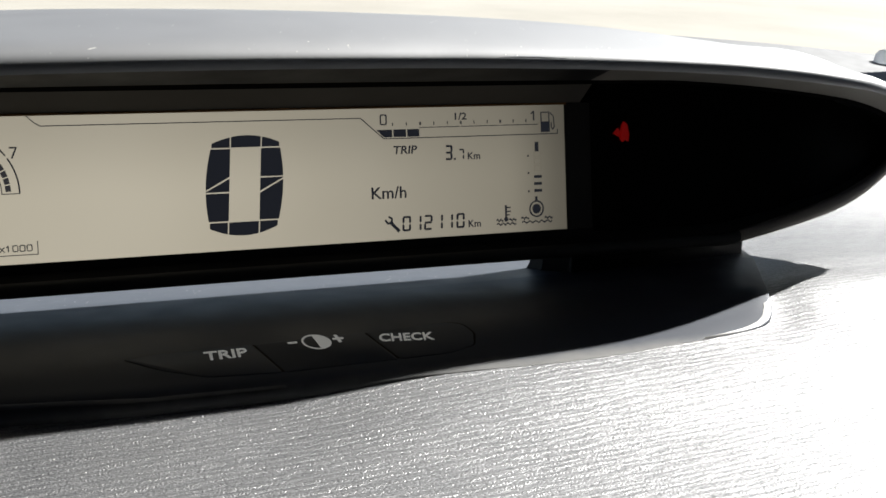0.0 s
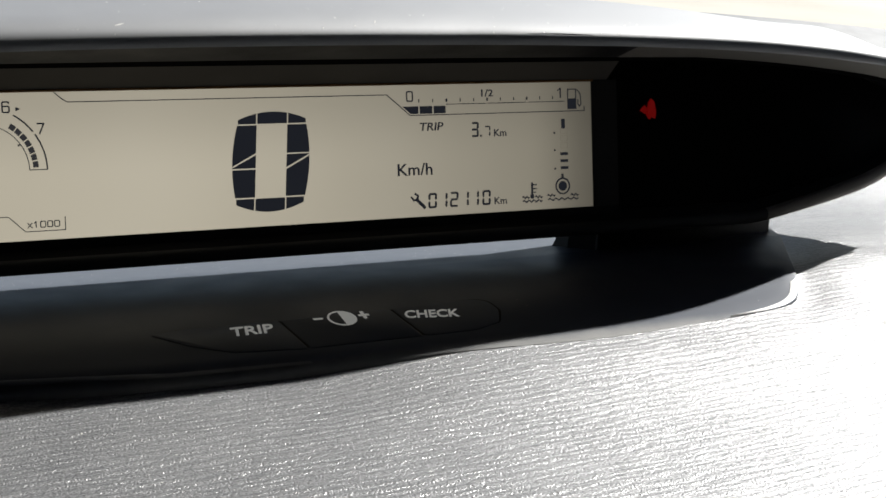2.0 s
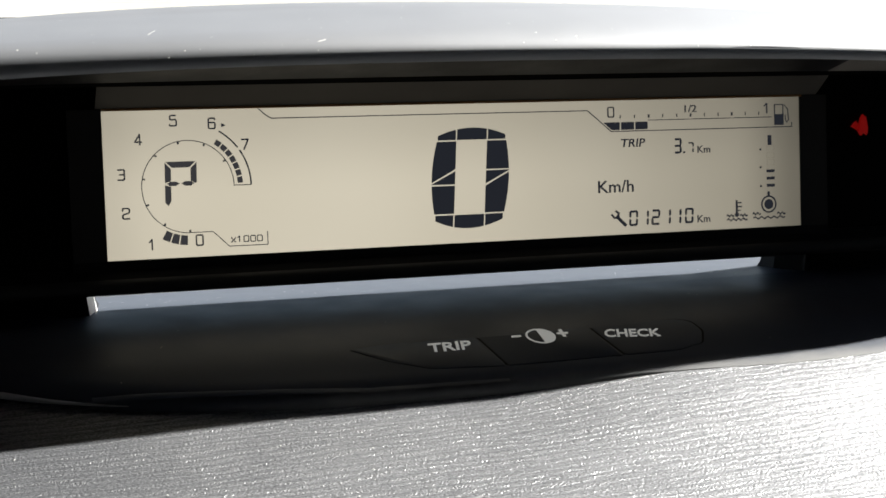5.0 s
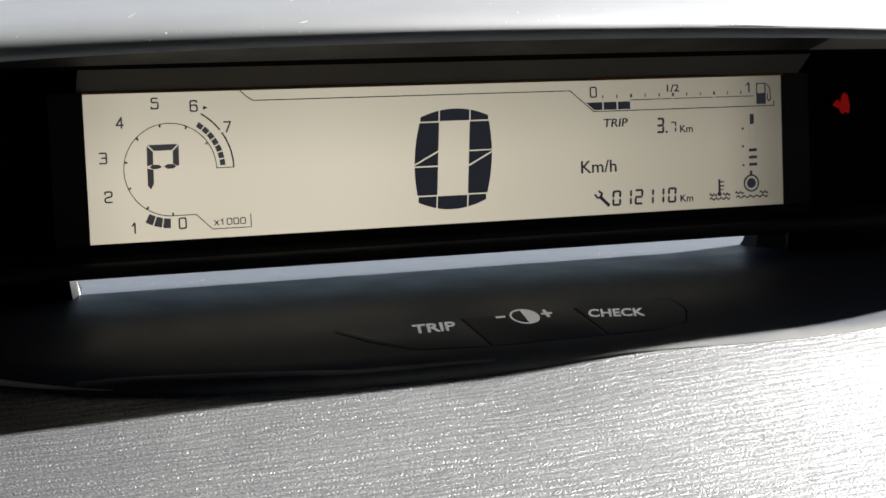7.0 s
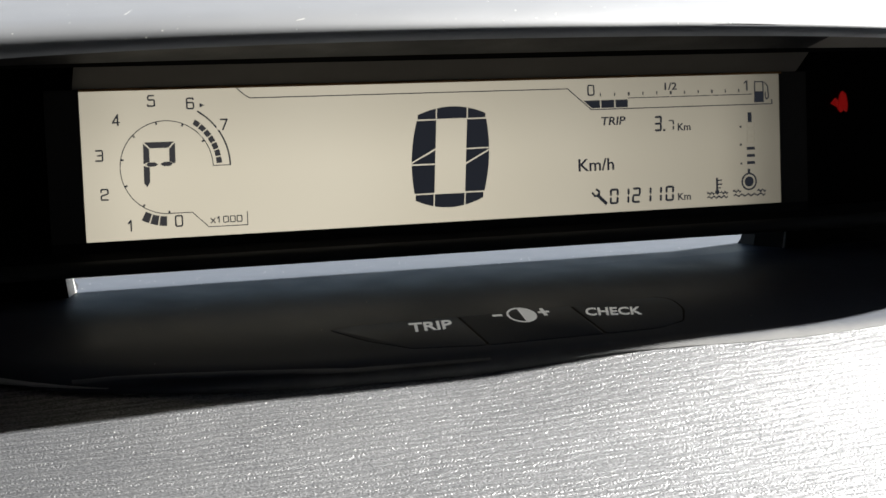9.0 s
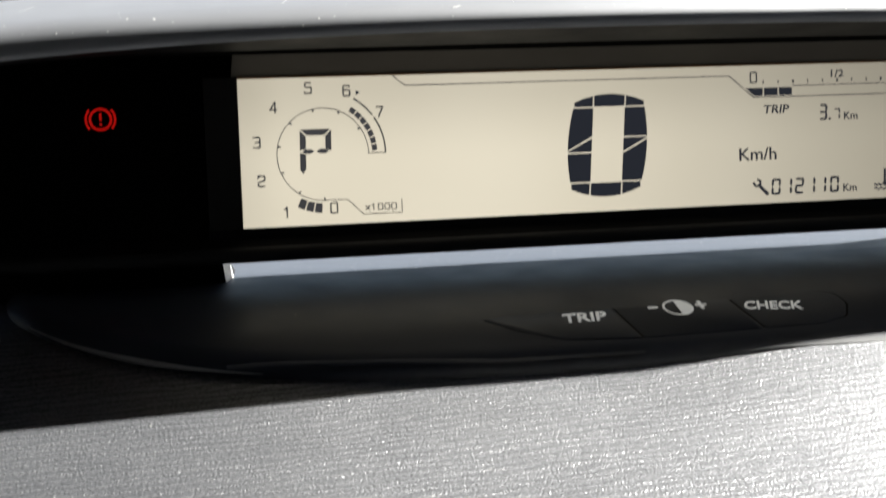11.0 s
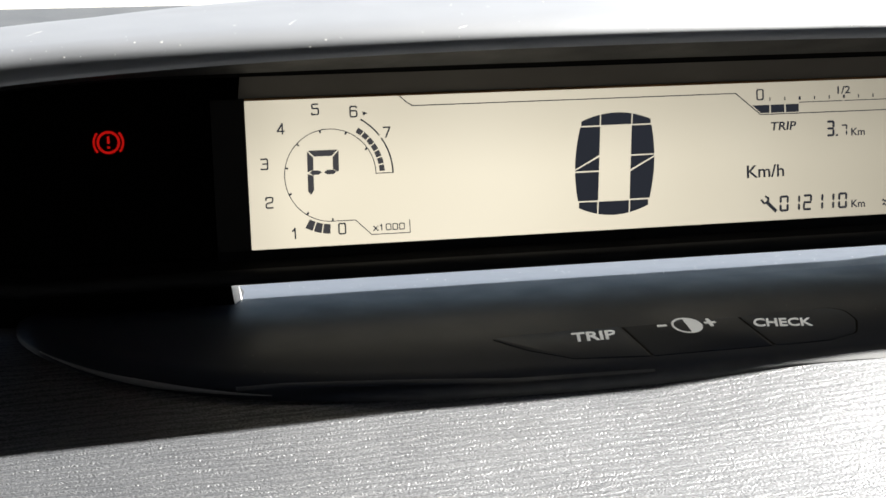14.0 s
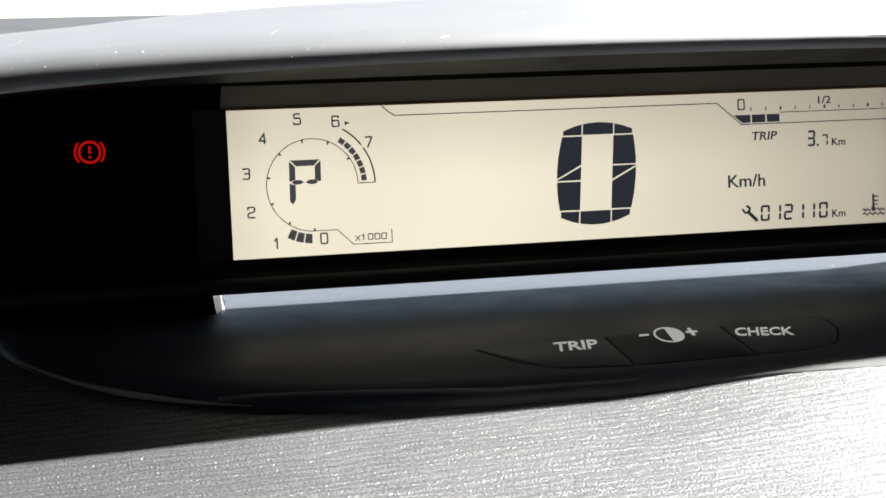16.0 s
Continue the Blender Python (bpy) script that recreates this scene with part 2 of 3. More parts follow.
_v = coords(_n, _l, (1, 1, 1))
_l.new(ramp(_n, _l, noise_tex(_n, _l, _v, 0.6, 6), [(0.3, (0.40, 0.37, 0.31)), (0.7, (0.50, 0.47, 0.40))]), _b.inputs["Base Color"])
bump(_n, _l, _b, noise_tex(_n, _l, _v, 40, 3), 0.4, 0.01)


# ---- building helpers ----
def finish(name, bm, mat, smooth=None):
    bmesh.ops.recalc_face_normals(bm, faces=bm.faces)
    me = bpy.data.meshes.new(name)
    bm.to_mesh(me)
    bm.free()
    me.materials.append(mat)
    if smooth is not None:
        for p in me.polygons:
            p.use_smooth = True
        me.set_sharp_from_angle(angle=radians(smooth))
    return new(name, me)


def part(name, bm, mat, parent, label="", smooth=None):
    ob = finish(name, bm, mat, smooth)
    ob.parent = parent
    if parent.type == "EMPTY":
        ob.matrix_parent_inverse = Matrix.Translation(-parent.location)
    return tagged(ob, label)


def thing(name, base, label, category, group=""):
    ob = new(name)
    ob.location = base
    ob.empty_display_size = 0.02
    return tagged(ob, label, category, group)


TILT, LCD_Z = radians(12), 0.10
ACROSS, UP, OUT = Vector((1, 0, 0)), Vector((0, math.sin(TILT), math.cos(TILT))), Vector((0, -math.cos(TILT), math.sin(TILT)))


def on_screen(u, v, n=0.0):
    """Millimetres across and up the display's face, from the middle of its lower edge; n metres out of it."""
    return Vector((0, 0, LCD_Z)) + ACROSS * (u / 1000) + UP * (v / 1000) + OUT * n


def plates(polys, place, low, high):
    """Thin raised plates: outlines in millimetres, laid on a surface by place(u, v, height)."""
    bm = bmesh.new()
    for poly in polys:
        a = [bm.verts.new(place(u, v, low)) for u, v in poly]
        b = [bm.verts.new(place(u, v, high)) for u, v in poly]
        bm.faces.new(b)
        for i in range(len(poly)):
            j = (i + 1) % len(poly)
            bm.faces.new((a[i], a[j], b[j], b[i]))
    return bm


def stroke(points, w, closed=False):
    """Quads of width w along a line, mitred by a small overlap."""
    out = []
    pts = [Vector(p) for p in points]
    pairs = list(zip(pts, pts[1:])) + ([(pts[-1], pts[0])] if closed else [])
    for p, q in pairs:
        d = (q - p).normalized() * (w * 0.25)
        s = Vector((-(q - p).y, (q - p).x)).normalized() * (w / 2)
        out.append([p - d - s, q + d - s, q + d + s, p - d + s])
    return out


def arc(cx, cy, r, a0, a1, steps=24):
    return [(cx + r * math.cos(radians(a0 + (a1 - a0) * i / steps)), cy + r * math.sin(radians(a0 + (a1 - a0) * i / steps))) for i in range(steps + 1)]


def band(cx, cy, r0, r1, a0, a1, steps=24):
    """A ring sector as quads."""
    p, q = arc(cx, cy, r0, a0, a1, steps), arc(cx, cy, r1, a0, a1, steps)
    return [[p[i], p[i + 1], q[i + 1], q[i]] for i in range(steps)]


def oblong(u0, v0, u1, v1):
    return [(u0, v0), (u1, v0), (u1, v1), (u0, v1)]


def lettering(text, u0, v0, width, height, place, low, high, lean=0.0, turn=0.0, bold=0.0):
    """Built-in font, stretched to a box of width x height millimetres whose lower left corner is u0, v0."""
    cu = bpy.data.curves.new("letters", "FONT")
    cu.body, cu.resolution_u, cu.offset = text, 3, bold
    tmp = bpy.data.objects.new("letters", cu)
    scene.collection.objects.link(tmp)
    me = bpy.data.meshes.new_from_object(tmp.evaluated_get(bpy.context.evaluated_depsgraph_get()))
    bpy.data.objects.remove(tmp)
    bm = bmesh.new()
    bm.from_mesh(me)
    bpy.data.meshes.remove(me)
    bpy.data.curves.remove(cu)
    xs, ys = [v.co.x for v in bm.verts], [v.co.y for v in bm.verts]
    x0, x1, y0, y1 = min(xs), max(xs), min(ys), max(ys)
    c, s = math.cos(radians(turn)), math.sin(radians(turn))
    made = bmesh.ops.extrude_face_region(bm, geom=bm.faces[:])
    top = {g for g in made["geom"] if isinstance(g, bmesh.types.BMVert)}
    for v in bm.verts:
        a = (v.co.x - x0) / (x1 - x0) * width
        b = (v.co.y - y0) / (y1 - y0) * height
        a += b * lean
        v.co = place(u0 + a * c - b * s, v0 + a * s + b * c, high if v in top else low)
    return bm


SEGS = {"0": "abcdef", "1": "bc", "2": "abged", "3": "abgcd", "7": "abc", "P": "abefg"}


def seven(char, u, v, w, h, lean=0.06, t=0.9, gap=0.18):
    """Seven-segment digit as separate slanted bars; u, v is its lower left corner."""
    k = t / 2
    ends = {"a": ((0, h), (w, h)), "d": ((0, 0), (w, 0)), "g": ((0, h / 2), (w, h / 2)),
            "f": ((0, h / 2), (0, h)), "b": ((w, h / 2), (w, h)), "e": ((0, 0), (0, h / 2)), "c": ((w, 0), (w, h / 2))}
    out = []
    for s in SEGS[char]:
        (x0, y0), (x1, y1) = ends[s]
        if y0 == y1:
            y = y0 + (-k if s == "a" else k if s == "d" else 0)
            pts = [(x0 + gap, y), (x0 + k + gap, y + k), (x1 - k - gap, y + k), (x1 - gap, y), (x1 - k - gap, y - k), (x0 + k + gap, y - k)]
        else:
            x = x0 + (k if x0 == 0 else -k)
            pts = [(x, y0 + gap), (x + k, y0 + k + gap), (x + k, y1 - k - gap), (x, y1 - gap), (x - k, y1 - k - gap), (x - k, y0 + k + gap)]
        out.append([(u + px + py * lean, v + py) for px, py in pts])
    return out


def boxed(bm, x0, x1, y0, y1, z0, z1):
    v = [bm.verts.new((x, y, z)) for x in (x0, x1) for y in (y0, y1) for z in (z0, z1)]
    for f in ((0, 1, 3, 2), (4, 6, 7, 5), (0, 4, 5, 1), (2, 3, 7, 6), (0, 2, 6, 4), (1, 5, 7, 3)):
        bm.faces.new([v[i] for i in f])


def sheet(xs, ys, height):
    bm = bmesh.new()
    grid = [[bm.verts.new((x, y, height(x, y))) for y in ys] for x in xs]
    for i in range(len(xs) - 1):
        for j in range(len(ys) - 1):
            bm.faces.new((grid[i][j], grid[i + 1][j], grid[i + 1][j + 1], grid[i][j + 1]))
    return bm


def loft(rings):
    """A skin through rows of points of equal length."""
    bm = bmesh.new()
    rows = [[bm.verts.new(p) for p in r] for r in rings]
    for a, b in zip(rows, rows[1:]):
        for i in range(len(a) - 1):
            bm.faces.new((a[i], a[i + 1], b[i + 1], b[i]))
    return bm


def ease(x, a, b):
    """0 up to a, 1 from b on, smooth between."""
    k = min(1, max(0, (x - a) / (b - a)))
    return k * k * (3 - 2 * k)


def steps(a, b, n):
    return [a + (b - a) * i / n for i in range(n + 1)]


# ---- the setting ----
def tray_z(y):
    """Height of the tray's top along its section, front to back."""
    if y < -0.038:
        return 0.0808 + 0.165 * (y + 0.038)
    if y < -0.02:
        return 0.0823 - 4.6 * (y + 0.02) ** 2
    if y < 0.02:
        return 0.0823 - 2.5 * (y + 0.02) ** 2
    return 0.0783 - 0.2 * (y - 0.02)


def dash_z(x, y):
    near = 0.0038 * ease(x, -0.03, 0.06)                  # the skin swells up to the tray's far half
    if y < -0.078:
        d = -0.078 - y
        z = 0.0696 - 0.12 * d - (1.6 * (d - 0.16) ** 2 if d > 0.16 else 0) + near * (1 - ease(d, 0.006, 0.050))
    elif y < 0.05:
        z = tray_z(y) - 0.0046 + near * min(1, max(0, (-0.01 - y) / 0.03))
    else:
        z = 0.0677 - 0.2008 * (y - 0.05) + 1.0 * (y - 0.05) ** 2 if y < 0.17 else 0.058 + 0.045 * (y - 0.17) + 0.175 * (y - 0.17) ** 2
    beside = x - (0.196 + 0.62 * (y + 0.052))            # a shallow hollow round the tray's far end
    z -= 0.0013 * math.exp(-(beside / 0.012) ** 2) * ease(y, -0.076, -0.060) * (1 - ease(y, 0.02, 0.05))
    fall = 0.05 * max(0, -x - 0.45) ** 2 + 0.068 * max(0, x - 0.2) ** 2 * min(1, max(0, (y + 0.05) / 0.3))
    return z - fall


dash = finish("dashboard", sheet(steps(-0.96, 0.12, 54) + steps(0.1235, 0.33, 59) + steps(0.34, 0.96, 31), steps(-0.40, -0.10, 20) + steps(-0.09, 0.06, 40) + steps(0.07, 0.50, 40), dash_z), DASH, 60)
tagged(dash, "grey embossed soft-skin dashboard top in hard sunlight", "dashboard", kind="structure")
bm = sheet(steps(-0.96, 0.96, 24), steps(0.50, 0.62, 6), lambda x, y: dash_z(x, 0.5) + 0.003 + (y - 0.5) * 0.12)
cowl = finish("trim", bm, COWL, 60)
tagged(cowl, "smooth grey plastic panel under the windscreen", "trim", kind="structure")
bm = bmesh.new()
boxed(bm, -0.96, 0.96, 0.6205, 0.66, -0.6, 0.07)
tagged(finish("wall_front", bm, LINING), "plain bulkhead below the windscreen", "wall", kind="structure")
bm = bmesh.new()
boxed(bm, -1.04, 1.04, -2.3, 0.14, 0.72, 0.76)
# unseen panel added ahead of the roof to block overhead sky
boxed(bm, -1.04, 0.36, 0.141, 0.56, 0.66, 0.70)
tagged(finish("ceiling", bm, LINING), "plain grey headliner, with an added unseen panel that blocks the sky", "ceiling", kind="structure")
bm = bmesh.new()
boxed(bm, -1.04, 1.04, -2.34, -2.30, -0.8, 0.76)
tagged(finish("wall_rear", bm, LINING), "plain dark rear of the cabin", "wall", kind="structure")
for side, name in ((-1, "wall_left"), (1, "wall_right")):
    bm = bmesh.new()
    # left side carried up to the roof, unseen, to block skylight
    boxed(bm, min(side * 0.97, side * 1.03), max(side * 0.97, side * 1.03), -0.45, 0.60, -0.8, 0.28 if side > 0 else 0.715)
    boxed(bm, min(side * 0.97, side * 1.03), max(side * 0.97, side * 1.03), -2.29, -0.451, -0.8, 0.715)
    tagged(finish(name, bm, LINING), "plain dark cabin side, open at the right front window, closed at the left to block sky", "wall", kind="structure")
bm = bmesh.new()
boxed(bm, -1.04, 1.04, -2.3, 0.66, -0.85, -0.80)
tagged(finish("floor", bm, LINING), "plain dark cabin floor", "floor", kind="structure")
bm = sheet(steps(-900, 900, 12), steps(-900, 900, 12), lambda x, y: -1.05)
tagged(finish("ground", bm, GROUND), "pale sunlit open ground outside the car", "ground", kind="structure")


# ---- the button tray ----
def tray_outline(a, inset=0.0):
    c, s = math.cos(a), math.sin(a)
    p = 2 / (3.1 + ((9.0 if s < 0 else 5.0) * c if c > 0 else 0.6 * c))
    x = math.copysign(abs(c) ** p, c) * ((0.1930 if c > 0 else 0.2065) - inset)
    y = 0.005 + math.copysign(abs(s) ** p, s) * ((0.0778 if s < 0 else 0.062) - inset)
    if s < 0:                                            # the front swells a little right of the middle
        y -= 0.0028 * ease(x, 0.02, 0.09) * (1 - ease(x, 0.09, 0.18)) * min(1, -1.5 * s)
    return x + 0.62 * (y + 0.052) * ease(x, 0.06, 0.17), y          # the far end flares out towards the windscreen


def shallow(x):
    """The edge grows thinner towards the far end, where the tray lies almost flush."""
    return 1 - 0.80 * ease(x, -0.03, 0.06)


tray = thing("button_tray", (0, 0, 0.068), "dark satin plastic tray with three buttons under the display", "control panel")
EDGE = [(0.0, 0.009), (0.0001, 0.0035), (0.0007, 0.0028), (0.0016, 0.0021), (0.0029, 0.0014), (0.0043, 0.0008), (0.0056, 0.0004), (0.0070, 0.0001), (0.0084, 0.0), (0.0100, 0.0)]
rings = []
N = 160
for inset, drop in EDGE + [(0.0835 * k, 0.0) for k in (0.2, 0.32, 0.45, 0.6, 0.75, 0.9)]:
    ring = []
    for i in range(N + 1):
        x, y = tray_outline(2 * math.pi * i / N, min(inset, 0.07))
        if inset > 0.012:
            k = 1 - (inset - 0.010) / 0.075
            x, y = tray_outline(2 * math.pi * i / N, 0.010)
            x, y = x * k, -0.004 + (y + 0.004) * k
        ring.append((x, y, tray_z(y) - drop * shallow(x)))
    rings.append(ring)
bm = loft(rings)
bm.verts.ensure_lookup_table()
bm.faces.new(bm.verts[-(N + 1):-1])
bmesh.ops.remove_doubles(bm, verts=bm.verts, dist=1e-6)
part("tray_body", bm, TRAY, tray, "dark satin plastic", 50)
# pale bead painting in the highlight on the front edge
ring = []
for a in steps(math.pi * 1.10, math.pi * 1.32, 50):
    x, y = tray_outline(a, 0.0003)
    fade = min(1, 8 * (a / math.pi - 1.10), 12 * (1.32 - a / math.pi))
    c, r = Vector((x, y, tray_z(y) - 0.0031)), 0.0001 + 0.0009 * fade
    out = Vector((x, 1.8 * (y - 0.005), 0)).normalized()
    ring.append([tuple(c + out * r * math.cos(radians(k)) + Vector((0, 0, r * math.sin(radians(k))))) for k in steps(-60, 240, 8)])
part("rim_glint", loft(ring), GLINT, tray, "thin pale bead along the front edge, its highlight painted in", 60)

# the far end's sunlit edge, laid on as a pale band
ring = []
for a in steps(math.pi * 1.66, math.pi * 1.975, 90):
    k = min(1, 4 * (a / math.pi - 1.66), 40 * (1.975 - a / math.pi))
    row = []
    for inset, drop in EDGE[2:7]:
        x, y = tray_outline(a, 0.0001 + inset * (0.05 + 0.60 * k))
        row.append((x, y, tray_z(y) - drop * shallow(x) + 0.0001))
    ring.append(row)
part("end_crest", loft(ring), CREST, tray, "pale crest round the far end, its sunlit edge painted in", 60)

ring = []
for x in steps(-0.142, -0.015, 60):
    y = -0.0640 - 0.0055 * min(1, max(0, (x + 0.130) / 0.07))
    fade = min(1, (x + 0.142) / 0.015, (-0.015 - x) / 0.09)
    r, roll = 0.0001 + 0.0004 * fade, 0.0028 * max(0, 1 - (y + 0.0728) / 0.0084) ** 2
    ring.append([(x, y - 0.0014 * math.cos(radians(k)), tray_z(y - 0.0014 * math.cos(radians(k))) - 0.0001 - roll + r * math.sin(radians(k))) for k in steps(0, 180, 8)])
part("fold_line", loft(ring), TRAY, tray, "soft raised fold along the front slope", 80)


def on_tray(u, v, n=0.0):
    return Vector((u / 1000, v / 1000 - n * 0.16, tray_z(v / 1000) + n))


def round_corners(pts, r, k=5):
    out = []
    for i, p in enumerate(pts):
        p, a, b = Vector(p), Vector(pts[i - 1]), Vector(pts[(i + 1) % len(pts)])
        q0, q1 = p + (a - p).normalized() * r, p + (b - p).normalized() * r
        out += [tuple(q0.lerp(p, t).lerp(p.lerp(q1, t), t)) for t in steps(0, 1, k)]
    return out


def button(name, pts, r):
    """A low rubber key with a bevelled rim."""
    outline = round_corners(pts, r)
    c = sum((Vector(p) for p in outline), Vector((0, 0))) / len(outline)
    shrink = [tuple(Vector(p) + (c - Vector(p)).normalized() * 0.45) for p in outline]
    bm = bmesh.new()
    lo = [bm.verts.new(on_tray(*p, -0.0002)) for p in outline]
    mid = [bm.verts.new(on_tray(*p, 0.0001)) for p in outline]
    top = [bm.verts.new(on_tray(*p, 0.00022)) for p in shrink]
    bm.faces.new(top)
    for r0, r1 in ((lo, mid), (mid, top)):
        for i in range(len(outline)):
            j = (i + 1) % len(outline)
            bm.faces.new((r0[i], r0[j], r1[j], r1[i]))
    return part(name, bm, BUTTON, tray, "black rubber key", 40)


well = round_corners([(-61.0, -45.9), (-50, -45.0), (24, -43.3), (56.9, -40.9), (61.8, -43.3), (62.9, -50.5), (58.6, -58.8), (48, -61.7), (-12, -63.0), (-38.2, -61.2), (-51.0, -54.5)], 1.8)
part("button_surround", plates([well], on_tray, -0.0004, 0.00005), SEAM, tray, "black seam round the keys")
trip_key = button("trip_button", [(-60.5, -46.0), (-50, -44.4), (-17.2, -43.8), (-13.6, -63.6), (-38, -61.8), (-51, -54.6)], 1.5)
dim_key = button("brightness_button", [(-16.3, -43.8), (23.4, -42.8), (27.4, -62.8), (-12.7, -63.6)], 0.9)
check_key = button("check_button", [(24.3, -42.8), (56.6, -41.2), (61.1, -43.6), (62.1, -50.3), (58, -58.6), (48, -62.3), (28.3, -62.8)], 1.8)
TOP0, TOP1 = 0.00022, 0.00034
part("legend", lettering("TRIP", -35.6, -51.7, 14.6, 5.6, on_tray, TOP0, TOP1, 0.22, 1, 0.022), LEGEND, trip_key, "white printed word")
part("legend", lettering("CHECK", 26.2, -50.4, 19.8, 5.5, on_tray, TOP0, TOP1, 0.22, -6.5, 0.022), LEGEND, check_key, "white printed word")
part("legend", plates(band(4.7, -46.4, 4.35, 5.05, 0, 360, 40) + [arc(4.7, -46.4, 4.4, -90, 90, 20)], on_tray, TOP0, TOP1), LEGEND, dim_key, "white half-filled disc")
part("legend", plates([oblong(-5.2, -46.0, -1.9, -44.9)], on_tray, TOP0, TOP1), LEGEND, dim_key, "white minus sign")
part("legend", plates([oblong(10.9, -46.1, 14.8, -45.0), oblong(12.2, -48.0, 13.4, -46.1), oblong(12.2, -45.0, 13.4, -43.0)], on_tray, TOP0, TOP1), LEGEND, dim_key, "white plus sign")


# ---- the display pod ----
pod = thing("display_pod", (0, 0.03, 0.072), "long dark hooded display pod standing on two feet on the dashboard", "instrument display")
TIP = 0.320


def closing(x):
    """1 along the pod, falling to nothing in a rounded end."""
    return math.sqrt(max(0.0004, 1 - (max(0, abs(x) - (TIP - 0.062)) / 0.062) ** 2))


def open_lip(x):
    e = max(-0.31, min(0.31, x))
    d = e - 0.015 * (1 - (e / 0.335) ** 2)
    u = abs(x) - abs(e)
    return 0.1673 - 0.070 * d ** 2 - 1.65 * d ** 4 + 0.006 * max(0, 0.06 - x) - 0.0216 * (1 - math.exp(-u / 0.09))


def open_low(x):
    return 0.0896 + 0.024 * (1 - math.exp(-(max(0, abs(x) - 0.205) / 0.092) ** 1.2))


def lip_z(x):
    a, b = open_lip(x), open_low(x)
    return (a + b) / 2 + (a - b) / 2 * closing(x)


def low_z(x):
    a, b = open_lip(x), open_low(x)
    return (a + b) / 2 - (a - b) / 2 * closing(x)


def flare(x, y):
    """The far end runs out slantwise, further at the back than at the front."""
    return x + 0.52 * max(0, y) * ease(x, 0.20, 0.32)


def set_back(x):
    return (3.1 if x > 0 else 3.8) * max(0, abs(x) - 0.23) ** 2


def lead(x):
    """How far the hood's lip reaches towards the driver's side."""
    return -0.05 * max(0, 0.06 - x) * (1 if x > -0.22 else max(0, (0.335 + x) / 0.115))


def depth(x):
    return (max(0.26, 1 - (-x / 0.339) ** 2.6) if x < 0 else 1 + 1.2 * ease(x, 0.19, 0.34)) * closing(x) ** (1.0 if x < 0 else 0.65)


def hood_profile(x):
    """From the sharp front lip over the rolled top to the back edge."""
    h, yb, d = lip_z(x), set_back(x), depth(x)
    k = min(1, 3 * d)
    full = min(1, max(0, (-x - 0.01) / 0.17)) if x < 0 else min(0.85, max(0, (x - 0.06) / 0.15))       # blunter towards the ends
    crown_z = max(0.0072, 0.0131 - 0.11 * x * x, 0.0097 * full if x < 0 else 0)
    blunt = [(-0.0195, 0.0006), (-0.0207, 0.0), (-0.0211, 0.0005), (-0.0212, 0.0022), (-0.0208, 0.0037), (-0.0198, 0.0049), (-0.0182, 0.0057), (-0.0150, 0.0065)]
    blunt += [(y, 0.0065 + (crown_z - 0.0065) * t) for y, t in ((-0.008, 0.23), (0.0, 0.47), (0.010, 0.73), (0.020, 0.91), (0.030, 1.0))]
    if x < 0:
        blunt = [(-0.0195, 0.0006), (-0.0207, 0.0), (-0.0211, 0.0005), (-0.0211, 0.0016), (-0.0206, 0.0033), (-0.0196, 0.0054), (-0.0178, 0.0073), (-0.0153, 0.0086)]
        blunt += [(-0.0108, 0.0095), (-0.002, 0.0097), (0.010, 0.0098), (0.020, 0.0098), (0.030, 0.0097)]
    rolled = [(-0.0195, 0.0006), (-0.0207, 0.0), (-0.0211, 0.0005)]
    rolled += [(0.030 - 0.0512 * math.cos(radians(a)), 0.0008 + (crown_z - 0.0008) * math.sin(radians(a)) ** 0.8) for a in (6, 11, 17, 24, 32, 42, 53, 65, 77, 90)]
    back_edge = [(0.037, 0.0128), (0.043, 0.0113), (0.048, 0.0080), (0.0505, 0.0035), (0.0512, -0.001), (0.0512, -0.006)]
    pts = []
    for (ya, za), (yc, zc) in zip(rolled, blunt):
        y, z = ya + (yc - ya) * full, za + (zc - za) * full
        pts.append((y + lead(x) * (1 if y < -0.012 else max(0, -y / 0.012)) if y < 0 else y * d, h + z * k))
    pts += [(y * d, h + z * k * crown_z / 0.0131) for y, z in back_edge]
    return [(flare(x, y), y + yb, z) for y, z in pts]


def shell_profile(x):
    h, zb, yb, d = lip_z(x), low_z(x), set_back(x), depth(x)
    tall = h - zb
    k = 0.5 + 0.5 * d
    f = ease(x, 0.20, 0.30)                              # fuller underneath at the far end
    pts = [(0.051 * d, h - 0.001 * k), (0.047 * d, zb + 0.78 * tall), ((0.037 + 0.009 * f) * d, zb + 0.50 * tall), ((0.027 + 0.016 * f) * d, zb + 0.24 * tall),
           ((0.019 + 0.017 * f) * d, zb + 0.08 * tall), ((0.012 + 0.010 * f) * d, zb + 0.015 * tall), (0.004 * d, zb)]
    r = 0.0026 + 0.0008 * ease(x, 0.20, 0.27)
    for a in steps(270, 90, 8):
        pts.append((-0.004 + r * math.cos(radians(a)), zb + r + r * math.sin(radians(a))))
    return [(flare(x, y), y + yb, z) for y, z in pts]


XS = [TIP * math.sin(radians(a)) for a in steps(-90, 90, 96)]
part("hood", loft([hood_profile(x) for x in XS]), HOOD, pod, "dark grey soft-touch hood", 60)
# pale strip that paints in a specular streak on the crease
glint_streak = [[(x, p[1] - 0.0001, p[2] + dz) for dz in (0.0, 0.0002 + 0.0003 * math.sin(math.pi * (x - 0.082) / 0.028))] for x in steps(0.082, 0.110, 24) for p in [hood_profile(x)[4]]]
